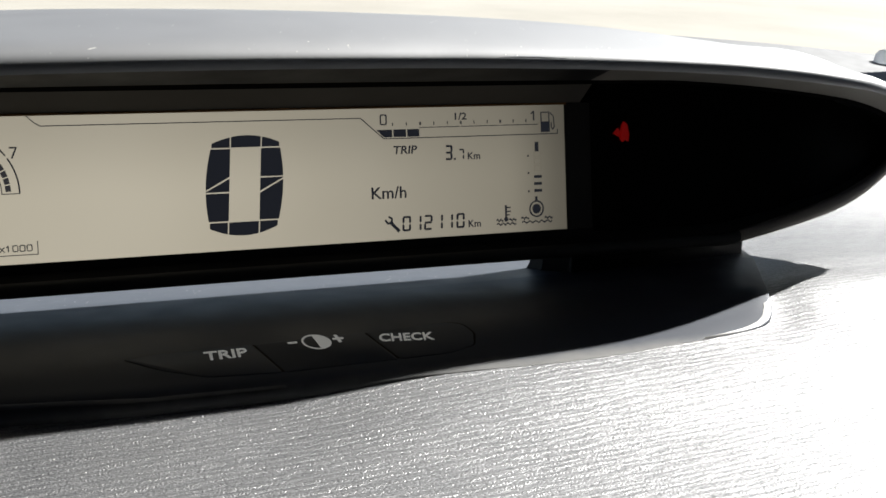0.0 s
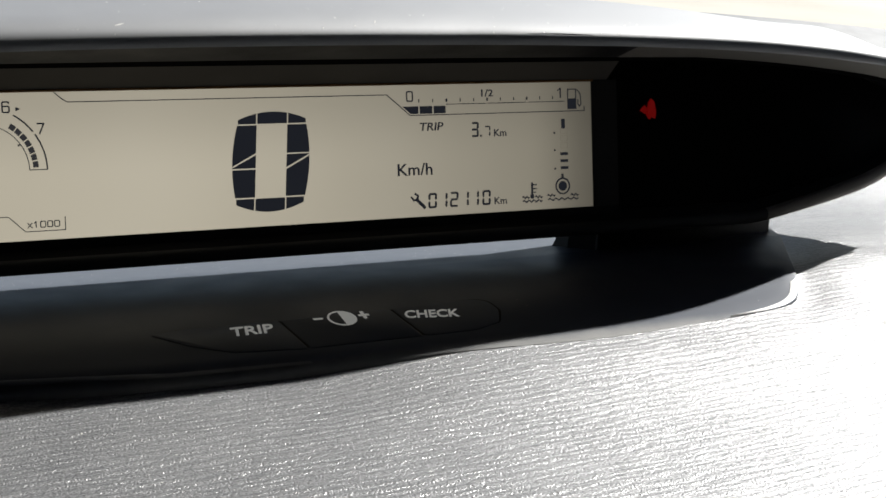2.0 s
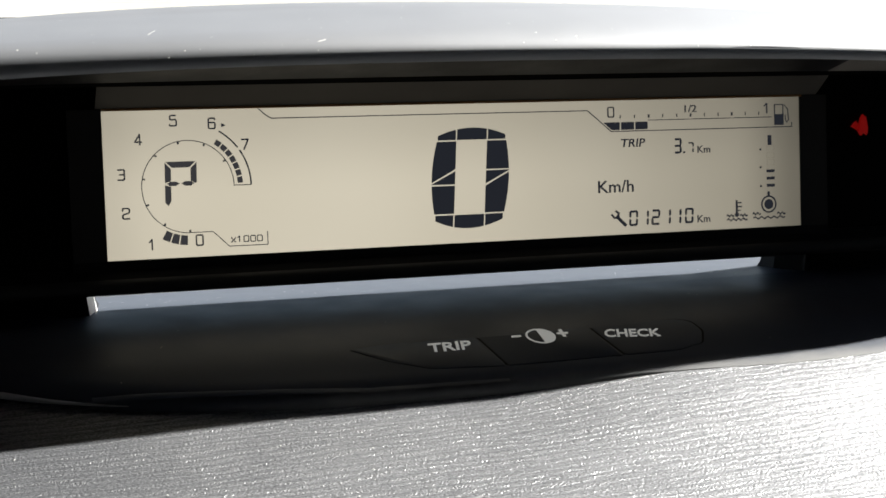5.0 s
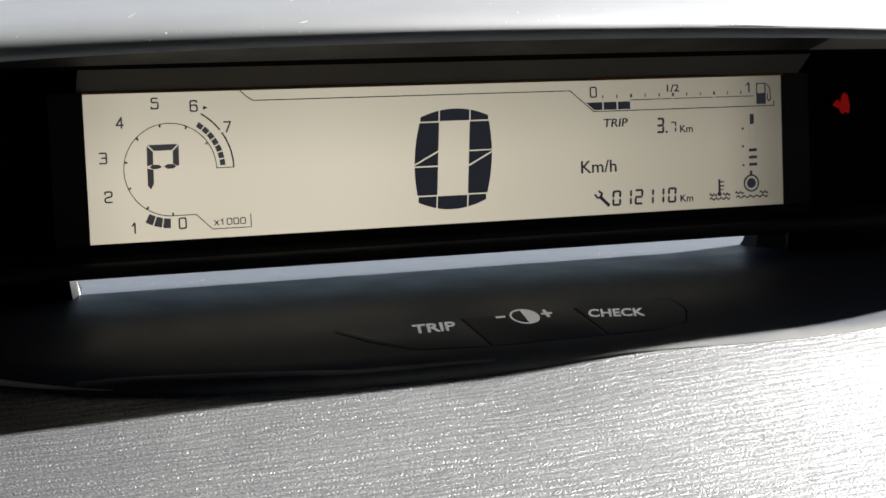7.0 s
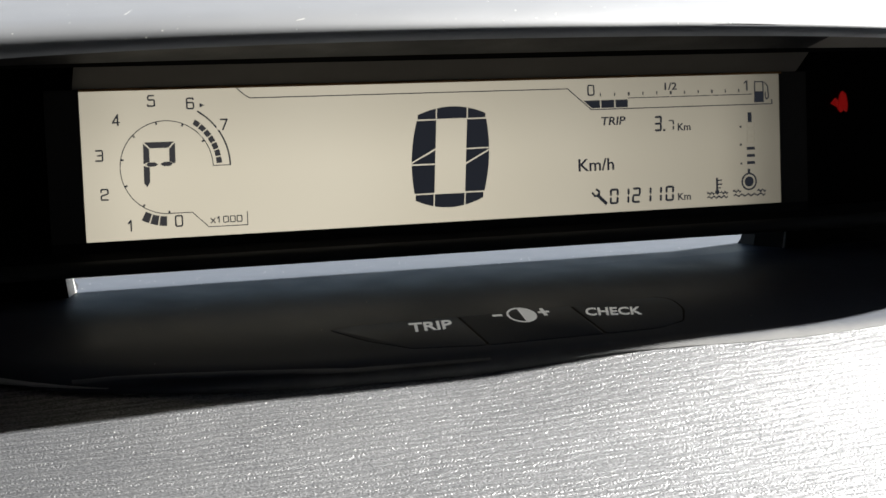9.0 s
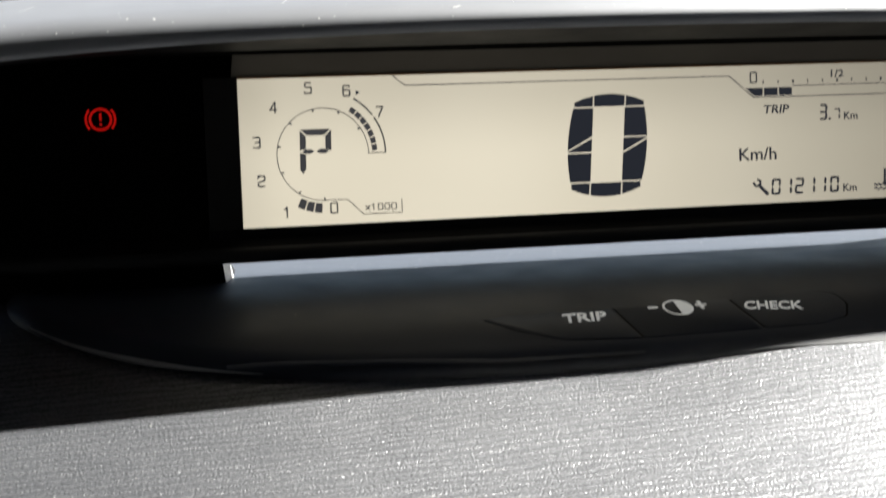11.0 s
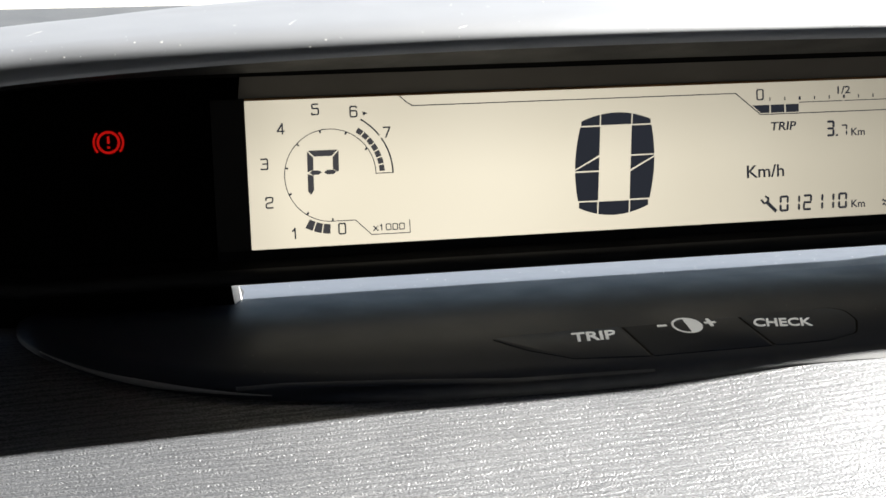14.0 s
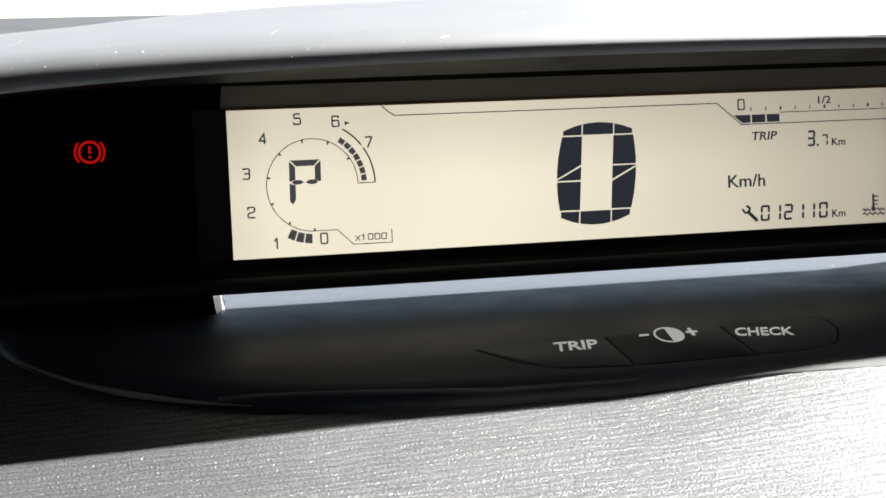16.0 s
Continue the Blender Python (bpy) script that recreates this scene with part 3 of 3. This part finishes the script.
part("glint_streak", loft(glint_streak), GLINT, pod, "pale streak along the hood's front crease, its glint painted in", 60)
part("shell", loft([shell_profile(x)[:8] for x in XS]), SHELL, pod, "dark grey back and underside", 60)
# one rim, painted shaded on the near part and lit on the far
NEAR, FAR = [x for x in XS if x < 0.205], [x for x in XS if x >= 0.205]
part("lower_rim", loft([shell_profile(x)[7:] for x in NEAR + FAR[:1]]), SHADED_RIM, pod, "rounded lower rim, its shade painted in as black", 60)
part("lower_rim", loft([shell_profile(x)[7:] for x in FAR]), LIT_RIM, pod, "rounded rim at the far end, its light painted in as brown-grey", 60)


def panel_y(z, n=0.0):
    """The y of the display's plane at a height."""
    return (z - LCD_Z) * math.tan(TILT) - n


def strip_low(x):
    """Where the hood's lining meets the panel behind."""
    return min(0.1570, lip_z(x) - 0.0075)


def lining_rows(x):
    y0, z0 = -0.0192 + set_back(x) + lead(x), lip_z(x) + 0.0006
    z1 = strip_low(x)
    y1 = max(panel_y(z1) - 0.010, y0 + 0.004)
    return [(x, y0 + (y1 - y0) * t, z0 + (z1 - z0) * t) for t in (0, 0.25, 0.5, 0.75, 1)]


def brow_rows(x):
    x0, y0, z0 = lining_rows(x)[-1]
    z1 = LCD_Z + 0.978 * 0.0496
    y1 = panel_y(z1, 0.0005)
    return [(x, y0 + (y1 - y0) * t, z0 + (z1 - z0) * t) for t in (0, 0.5, 1)]


def sill_rows(x):
    y0, z0 = -0.004 + set_back(x), low_z(x) + 0.0052
    z1 = min(z0 + 0.003, strip_low(x))
    y1 = max(panel_y(z1), y0 + 0.004)
    return [(x, y0 + (y1 - y0) * t, z0 + (z1 - z0) * t) for t in (0, 0.5, 1)]


def panel_rows(x):
    a, b = sill_rows(x)[-1], lining_rows(x)[-1]
    zs = [a[2] + (b[2] - a[2]) * t for t in (0, 0.33, 0.67, 1)]
    shift = max(0, a[1] - panel_y(a[2]))
    return [(x, panel_y(z) + shift + 0.0012, z) for z in zs] + [b]


# the lip's underside split the same way, shade and light in the colours
NEAR, FAR = [x for x in XS if x < 0.13], [x for x in XS if x >= 0.13]
part("lip_underside", loft([lining_rows(x)[:4] for x in NEAR + FAR[:1]]), SHADED_LIP, pod, "underside of the lip, its shade painted in as black", 60)
part("lip_underside", loft([lining_rows(x)[:4] for x in FAR]), LIT_RIM, pod, "underside of the lip, its light painted in as brown-grey", 60)
part("hood_lining", loft([lining_rows(x)[3:] for x in XS]), FLOCK, pod, "black lining under the hood", 60)
part("brow", loft([brow_rows(x) for x in steps(-0.132, 0.1365, 20)]), INNER, pod, "matt brown-grey strip above the screen", 60)
part("sill", loft([sill_rows(x) for x in XS]), BEZEL, pod, "black lower rim", 60)
part("smoked_panel", loft([panel_rows(x) for x in XS]), SMOKED, pod, "black smoked warning-lamp panel", 60)

for u0, u1 in ((-141, -130.02), (129.32, 141)):
    part("bezel", plates([oblong(u0, -1.5, u1, 49.4)], on_screen, -0.0008, 0.0004), SIDE_BEZEL, pod, "black frame beside the screen")
part("bezel", plates([oblong(-141, -7.5, 141, -0.02)], on_screen, -0.001, 0.0006), BEZEL, pod, "black frame under the screen")
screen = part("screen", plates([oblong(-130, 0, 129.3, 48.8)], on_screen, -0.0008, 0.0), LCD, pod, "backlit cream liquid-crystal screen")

part("amber_strip", plates([oblong(-130, 48.82, 130, 49.55)], on_screen, -0.0006, 0.0008), AMBER_STRIP, pod, "thin amber-brown edge strip above the screen")

# left cheek gets the painted sunlight, right cheek stays black
for x0, x1, s, cheek, cheek_label in ((-0.1345, -0.240, -1, LIT_CHEEK, "inner cheek of the foot, painted pale as if sunlit"), (0.1290, 0.237, 1, FOOT, "black inner cheek of the foot")):
    rows = []
    for t, grow in ((0, 0.0), (0.4, 0.0006), (0.75, 0.002), (1.0, 0.005)):
        z = 0.094 - t * 0.019
        xa, xb = x0 - s * grow, x1 + s * grow * 0.1
        c, back, rear = (0.0026, 0.014, 0.032) if s < 0 else (0.006, 0.015, 0.023)
        pts = [(xa, back - grow), (xa + s * (c + grow * 0.35), 0.004 - grow), (xb - s * 0.06, 0.005 - grow), (xb - s * 0.004, 0.020 - grow * 0.2), (xb, 0.024), (xb, rear + 0.002), (xa, rear), (xa, back - grow)]
        rows.append([(x, y, z) for x, y in pts])
    foot = part("foot", loft([row[1:] for row in rows]), FOOT, pod, "black plastic foot under the pod", 30)
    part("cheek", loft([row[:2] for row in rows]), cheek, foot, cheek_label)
    if s > 0:
        # thin bead added to paint in the corner's glint
        edge = [[tuple(Vector(row[1]) + Vector((0.0004 * math.cos(a), 0.0004 * math.sin(a), 0))) for a in steps(math.pi, 2 * math.pi, 6)] for row in rows]
        part("corner_glint", loft(edge), GLINT, foot, "thin grey bead down the corner, added as its painted glint", 60)

# ---- what the screen shows ----
G0, G1 = 0.0, 0.00015


def glyph(name, polys, mat=SEGMENT, label=""):
    return part(name, plates(polys, on_screen, G0, G1), mat, screen, label)


def word(name, text, u, v, w, h, lean=0.0, bold=0.0):
    return part(name, lettering(text, u, v, w, h, on_screen, G0, G1, lean, 0, bold), SEGMENT, screen)


# the big speed digit: a barrel in twelve pieces, leaning slightly
def lean(p, q):
    return (-3.5 + p + 0.067 * (q - 22.8), q)


def side(q):
    return 14.4 - 1.75 * ((q - 22.8) / 14) ** 2


def crown(p, top):
    return 40.4 - 2.6 * (p / 12.4) ** 2 if top else 5.1 + 2.8 * (p / 12.4) ** 2


pieces = []
for top, q0 in ((True, 36.2), (False, 9.9)):
    for p0, p1 in ((-12.6, -6.0), (-5.5, 5.5), (6.0, 12.6)):
        arcs = [(p, crown(p, top)) for p in steps(p0, p1, 8)]
        pieces.append([lean(p0, q0)] + [lean(*p) for p in arcs] + [lean(p1, q0)])


def flank(s, q0i, q0o, q1i, q1o):
    """A side piece between two slanting ends: q at the inner and outer edge, below and above."""
    qs = steps(q0o, q1o, 10)
    return [lean(s * 5.75, q0i)] + [lean(s * side(q), q) for q in qs] + [lean(s * 5.75, q1i)]


pieces += [flank(-1, 26.0, 21.4, 35.7, 35.7), flank(-1, 20.7, 20.7, 25.3, 20.9), flank(-1, 10.4, 10.4, 20.2, 20.2)]
pieces += [flank(1, 25.7, 25.7, 35.7, 35.7), flank(1, 20.6, 25.1, 25.2, 25.3), flank(1, 10.4, 10.4, 19.9, 24.5)]
for p in pieces:
    glyph("digit_segment", [p])

NUMERAL = {"0": [[(0, 0.5), (0, 1), (1, 1), (1, 0), (0, 0), (0, 0.5)]],
           "1": [[(0.05, 0.72), (0.62, 1), (0.62, 0)]],
           "2": [[(0, 0.76), (0, 1), (1, 1), (1, 0.56), (0, 0.40), (0, 0), (1, 0)]],
           "3": [[(0, 0.98), (1, 1), (1, 0), (0, 0.02)], [(0.3, 0.52), (0.98, 0.52)]],
           "4": [[(0.74, 0), (0.74, 1), (0, 0.28), (1, 0.28)]],
           "5": [[(0.95, 1), (0.06, 1), (0.06, 0.58), (1, 0.6), (1, 0), (0, 0), (0, 0.16)]],
           "6": [[(0.95, 0.84), (0.95, 1), (0, 1), (0, 0), (1, 0), (1, 0.58), (0.02, 0.58)]],
           "7": [[(0, 1), (1, 1), (0.32, 0)]]}


def numeral(ch, u, v, w, h, t):
    """A squarish rounded figure as strokes; u, v is its lower left corner."""
    out = []
    for line in NUMERAL[ch]:
        pts = [Vector((u + t / 2 + a * (w - t), v + t / 2 + b * (h - t))) for a, b in line]
        path = [pts[0]]
        for p, q, r in zip(pts, pts[1:], pts[2:]):
            k = min(0.55 * w / 2.9, (p - q).length * 0.45, (r - q).length * 0.45) if ch not in "147" else 0.02
            a, c = q + (p - q).normalized() * k, q + (r - q).normalized() * k
            path += [a.lerp(q, m).lerp(q.lerp(c, m), m) for m in (0, 0.33, 0.67, 1)]
        out += stroke(path + [pts[-1]], t)
    return out


# rev counter
CU, CV = -102.7, 23.4
glyph("rev_scale", band(CU, CV, 15.15, 15.42, 270, 0, 72))
for i in range(9):
    a = radians(270 - 33.75 * i)
    c, s = math.cos(a), math.sin(a)
    q = [(CU + c * r - s * w, CV + s * r + c * w) for r, w in ((14.3, -0.3), (15.2, -0.3), (15.2, 0.3), (14.3, 0.3))]
    if i < 8:
        glyph("tick", [q])
for text, u, v in (("1", -115.6, 4.7), ("2", -123.4, 15.3), ("3", -124.5, 28.0), ("4", -118.5, 39.3), ("5", -106.9, 45.3), ("6", -94.1, 44.1), ("7", -83.2, 36.8), ("0", -99.7, 5.5)):
    w = 2.0 if text == "1" else 2.7
    glyph("numeral", numeral(text, u - w / 2, v - 1.95, w, 3.9, 0.5))
glyph("pointer", [[(-91.0, 42.7), (-89.4, 43.4), (-91.0, 44.1)]])
for i in range(3):
    a = 267.0 - 8.9 * i
    glyph("rev_bar", band(CU, CV, 16.2, 19.4, a, a - 7.6, 3), SEGMENT_SOFT)
for i in range(7):
    a = 57.0 - 8.0 * i
    glyph("red_line_bar", band(CU, CV, 16.5, 18.3, a, a - 6.7, 3), SEGMENT_SOFT)
glyph("red_line", band(CU, CV, 20.8, 21.3, 59, 36.5, 14) + band(CU, CV, 20.8, 21.3, 33.5, 0, 20) + [oblong(CU + 15.1, 23.2, CU + 21.2, 23.5)])
glyph("scale_box", stroke([(CU, 8.15), (-95.1, 8.15), (-89.8, 3.0), (-76.7, 3.0), (-76.7, 7.4)], 0.28))
glyph("multiplier", stroke([(-89.1, 4.2), (-87.6, 5.8)], 0.34) + stroke([(-89.1, 5.8), (-87.6, 4.2)], 0.34))
for ch, u in zip("1000", (-87.1, -85.0, -82.7, -80.4)):
    glyph("numeral", numeral(ch, u, 4.1, 1.3 if ch == "1" else 1.95, 2.3, 0.34))
PU, PV, PW, PH, PM, PT, PG = -110.5, 17.2, 10.5, 14.6, 7.3, 2.0, 0.32
for shape in ([(PG, PH), (PW - PG, PH), (PW - PT - PG, PH - PT), (PT + PG, PH - PT)],
              [(0, PH - PG), (PT, PH - PT - PG), (PT, PM + 0.9), (0, PM + 0.25)],
              [(PW, PH - PG), (PW - PT, PH - PT - PG), (PW - PT, PM + 0.9), (PW - 0.5, PM), (PW, PM + 0.4)],
              [(0, PM - 0.35), (PT, PM - 0.95), (PT, 1.6), (PT / 2, 0), (0, 1.2)],
              [(0.7, PM), (1.7, PM + 0.75), (3.6, PM + 0.7), (4.9, PM), (3.6, PM - 0.7), (1.7, PM - 0.75)],
              [(5.4, PM), (6.7, PM + 0.75), (8.6, PM + 0.75), (9.6, PM), (8.6, PM - 0.75), (6.7, PM - 0.75)]):
    glyph("gear_segment", [[(PU + p + 0.02 * q, PV + q) for p, q in shape]], SEGMENT_SOFT)

# header line and fuel gauge
glyph("header_line", stroke([(-78.3, 48.7), (-76.0, 46.6), (-74.0, 45.35), (42.0, 45.35), (51.2, 37.6), (126.1, 37.6), (126.1, 39.2)], 0.33))
glyph("numeral", numeral("0", 49.8, 42.6, 2.8, 4.0, 0.5))
word("numeral", "1/2", 81.0, 43.9, 5.0, 2.7, 0, 0.012)
glyph("numeral", [oblong(115.2, 42.8, 115.75, 46.6), [(114.1, 45.6), (114.35, 45.3), (115.2, 46.0), (115.2, 46.6)]])
for i in range(11):
    u = 54.9 + 5.71 * i
    big = i in (2, 5, 8)
    glyph("tick", [oblong(u - (0.35 if big else 0.18), 42.3, u + (0.35 if big else 0.18), 43.5)])
for u0, u1 in ((66.0, 82.9), (83.6, 100.2), (100.9, 117.4)):
    glyph("fuel_line", [oblong(u0, 41.27, u1, 41.55)])
glyph("fuel_bar", [[(48.2, 40.9), (54.6, 40.9), (54.6, 38.1), (51.4, 38.1)]])
glyph("fuel_bar", [oblong(55.2, 38.1, 60.3, 40.9)])
glyph("fuel_bar", [oblong(60.9, 38.1, 65.8, 40.9)])
glyph("fuel_pump", [oblong(118.6, 38.3, 122.6, 42.4), oblong(118.6, 42.4, 119.0, 46.1), oblong(122.2, 42.4, 122.6, 46.1), oblong(118.6, 45.8, 122.6, 46.2)]
      + stroke([(123.0, 45.8), (124.4, 44.2), (124.7, 40.2), (123.9, 39.3), (123.3, 40.4), (123.4, 42.0)], 0.36))

# trip, unit and distance
word("trip_word", "TRIP", 54.6, 31.8, 9.8, 3.0, 0.16, 0.014)
for s in seven("3", 76.3, 28.8, 3.1, 5.7, 0.03, 0.8):
    glyph("digit_segment", [s])
glyph("decimal_point", [oblong(80.0, 28.8, 80.8, 29.6)])
for s in seven("7", 82.0, 28.9, 2.4, 4.0, 0.03, 0.55):
    glyph("digit_segment", [s])
word("unit_word", "Km", 86.0, 28.8, 5.3, 2.7, 0, 0.012)
word("unit_word", "Km/h", 45.4, 15.4, 14.2, 4.5, 0, 0.010)
for ch, u in zip("012110", (57.4, 61.8, 66.4, 70.8, 75.1, 80.1)):
    for s in seven(ch, u, 2.9, 3.5, 5.7, 0.05, 0.80):
        glyph("digit_segment", [s])
word("unit_word", "Km", 85.4, 3.0, 5.3, 2.7, 0, 0.012)
glyph("spanner", stroke([(52.6, 6.6), (56.0, 3.3)], 1.2) + stroke([(50.6, 7.4), (51.6, 6.2), (53.2, 6.4), (53.3, 7.9), (52.2, 8.6)], 0.75))


def wave(u0, u1, v, n):
    return stroke([(u0 + (u1 - u0) * i / (4 * n), v + 0.42 * (1 if i % 4 in (1,) else -1 if i % 4 == 3 else 0)) for i in range(4 * n + 1)], 0.46)


glyph("coolant_symbol", [oblong(101.5, 5.4, 102.3, 10.6), oblong(102.3, 9.4, 104.0, 9.9), oblong(102.3, 7.9, 104.0, 8.4), oblong(102.3, 6.6, 103.6, 7.0)]
      + [arc(101.9, 5.2, 0.9, 0, 360, 14)[:-1]] + wave(97.7, 100.6, 4.9, 2) + wave(103.3, 106.3, 4.9, 2) + wave(97.8, 106.2, 3.4, 4))
glyph("temperature_mark", [oblong(115.6, 30.9, 117.2, 34.6)])
for v in (29.3, 22.6, 15.5):
    glyph("temperature_dot", [arc(112.4, v, 0.42, 0, 360, 10)[:-1]])
for v in (21.1, 18.4, 15.7):
    glyph("temperature_bar", [oblong(114.9, v - 0.55, 118.3, v + 0.55)])
for v in (29.4, 26.6, 23.9):
    glyph("temperature_bar", stroke([(115.2, v - 0.5), (118.2, v - 0.5), (118.2, v + 1.5), (115.2, v + 1.5)], 0.10, True), SEGMENT_FAINT, "faint unlit segment")
glyph("temperature_bulb", band(115.6, 8.6, 2.7, 3.3, 0, 360, 30) + [arc(115.6, 8.6, 1.9, 0, 360, 20)[:-1], oblong(115.1, 11.8, 116.1, 13.4)]
      + wave(108.7, 112.0, 5.2, 2) + wave(119.2, 122.6, 5.0, 2) + wave(109.0, 122.4, 3.6, 5))

# warning lamps in the smoked panels
part("brake_lamp", plates(band(-173.9, 37.2, 2.9, 3.7, 0, 360, 36) + [oblong(-174.3, 36.8, -173.5, 39.2), oblong(-174.3, 35.2, -173.5, 36.0)]
                          + band(-173.9, 37.2, 4.25, 4.95, 138, 222, 12) + band(-173.9, 37.2, 4.25, 4.95, -42, 42, 12), on_screen, -0.0005, 0.0006), RED, pod, "glowing red brake warning symbol")
part("warning_lamp", plates([[(152.2, 37.0), (154.2, 38.9), (155.0, 37.8), (154.6, 35.6)], [(155.2, 35.0), (156.2, 39.8), (157.2, 41.5), (158.6, 40.4), (159.4, 36.2), (159.0, 33.6), (157.6, 34.4), (156.4, 33.4)]],
                            on_screen, -0.0005, 0.0006), RED_DIM, pod, "dim red warning symbol")


# ---- small pale cap by the windscreen ----
def rounded_cap(x, y, z, w, d, h):
    """A low dome on a skirt."""
    rows = []
    for k, up in ((1.0, -0.25), (1.0, 0.35), (0.94, 0.65), (0.8, 0.88), (0.5, 0.98), (0.05, 1.0)):
        rows.append([(x + w / 2 * k * math.cos(a), y + d / 2 * k * math.sin(a), z + h * up) for a in steps(0, 2 * math.pi, 28)])
    bm = loft(rows)
    bmesh.ops.remove_doubles(bm, verts=bm.verts, dist=1e-6)
    return bm


PALE = moulded("pale_cap_plastic", (0.80, 0.81, 0.83), (0.84, 0.85, 0.86), 0.35)
_n, _l = PALE.node_tree.nodes, PALE.node_tree.links
_glow, _mix = _n.new("ShaderNodeBsdfTranslucent"), _n.new("ShaderNodeMixShader")
_glow.inputs["Color"].default_value, _mix.inputs["Fac"].default_value = (0.92, 0.94, 0.97, 1), 0.85
_l.new(_n["Principled BSDF"].outputs["BSDF"], _mix.inputs[1])
_l.new(_glow.outputs["BSDF"], _mix.inputs[2])
_l.new(_mix.outputs["Shader"], _n["Material Output"].inputs["Surface"])
cap = thing("sensor_cap", (0.848, 0.58, 0.078), "small pale blue-grey plastic cap on the windscreen panel", "cap")
part("dome", rounded_cap(0.848, 0.58, dash_z(0.848, 0.5) + 0.0126, 0.044, 0.022, 0.014), PALE, cap, "pale smooth plastic", 50)

# ---- dust ----
def dust(name, spots, label):
    """Loose pale specks, each a flattened crumb."""
    bm = bmesh.new()
    for p, n, r in spots:
        n = Vector(n).normalized()
        t = n.orthogonal().normalized()
        s = n.cross(t)
        k = random.uniform(0, 6.28)
        ring = [bm.verts.new(p + (t * math.cos(k + a) + s * math.sin(k + a)) * r * random.uniform(0.5, 1.2)) for a in (0, 1.3, 2.5, 3.8, 5.1)]
        tip = bm.verts.new(p + n * r * 0.16)
        for i in range(5):
            bm.faces.new((ring[i], ring[(i + 1) % 5], tip))
    return tagged(finish(name, bm, DUST), label, "dust", kind="stuff")


spots = []
for _ in range(210):
    x = random.uniform(-0.27, 0.27)
    prof = hood_profile(x)
    i = random.randrange(4, 12)
    a, c, t = Vector(prof[i]), Vector(prof[i + 1]), random.random()
    d = c - a
    spots.append((a.lerp(c, t), (0, -d.z, d.y), random.choice((0.00014, 0.0002, 0.0003, 0.00042))))
for x0, x1, i, lift in ((-0.212, -0.205, 7, 0.4), (-0.196, -0.192, 9, 0.7), (-0.066, -0.0635, 6, 0.3), (-0.118, -0.115, 8, 0.5)):
    for x in steps(x0, x1, 14):                           # fibres, as rows of tiny crumbs
        a, c = Vector(hood_profile(x)[i]), Vector(hood_profile(x)[i + 1])
        d = c - a
        spots.append((a.lerp(c, lift * (x - x0) / (x1 - x0)), (0, -d.z, d.y), 0.0003))
dust("hood_dust", spots, "pale dust specks scattered on the hood")
spots = []
for _ in range(120):
    x, y = random.uniform(-0.13, 0.12), random.uniform(0.004, 0.04)
    spots.append((Vector((x, y, tray_z(y) + 0.0001)), (0, 0, 1), random.choice((0.0001, 0.00015, 0.00022))))
for _ in range(50):
    x, y = random.uniform(-0.19, 0.17), random.uniform(-0.062, -0.02)
    spots.append((Vector((x, y, tray_z(y) + 0.0001)), (0, 0, 1), random.choice((0.0001, 0.00014))))
dust("tray_dust", spots, "pale dust specks on the tray")
spots = []
for _ in range(160):
    x, y = random.uniform(-0.34, 0.3), random.uniform(-0.17, -0.078)
    spots.append((Vector((x, y, dash_z(x, y) + 0.0002)), (0, 0, 1), random.choice((0.00016, 0.00024, 0.00034))))
dust("dash_dust", spots, "pale dust specks on the dashboard skin")
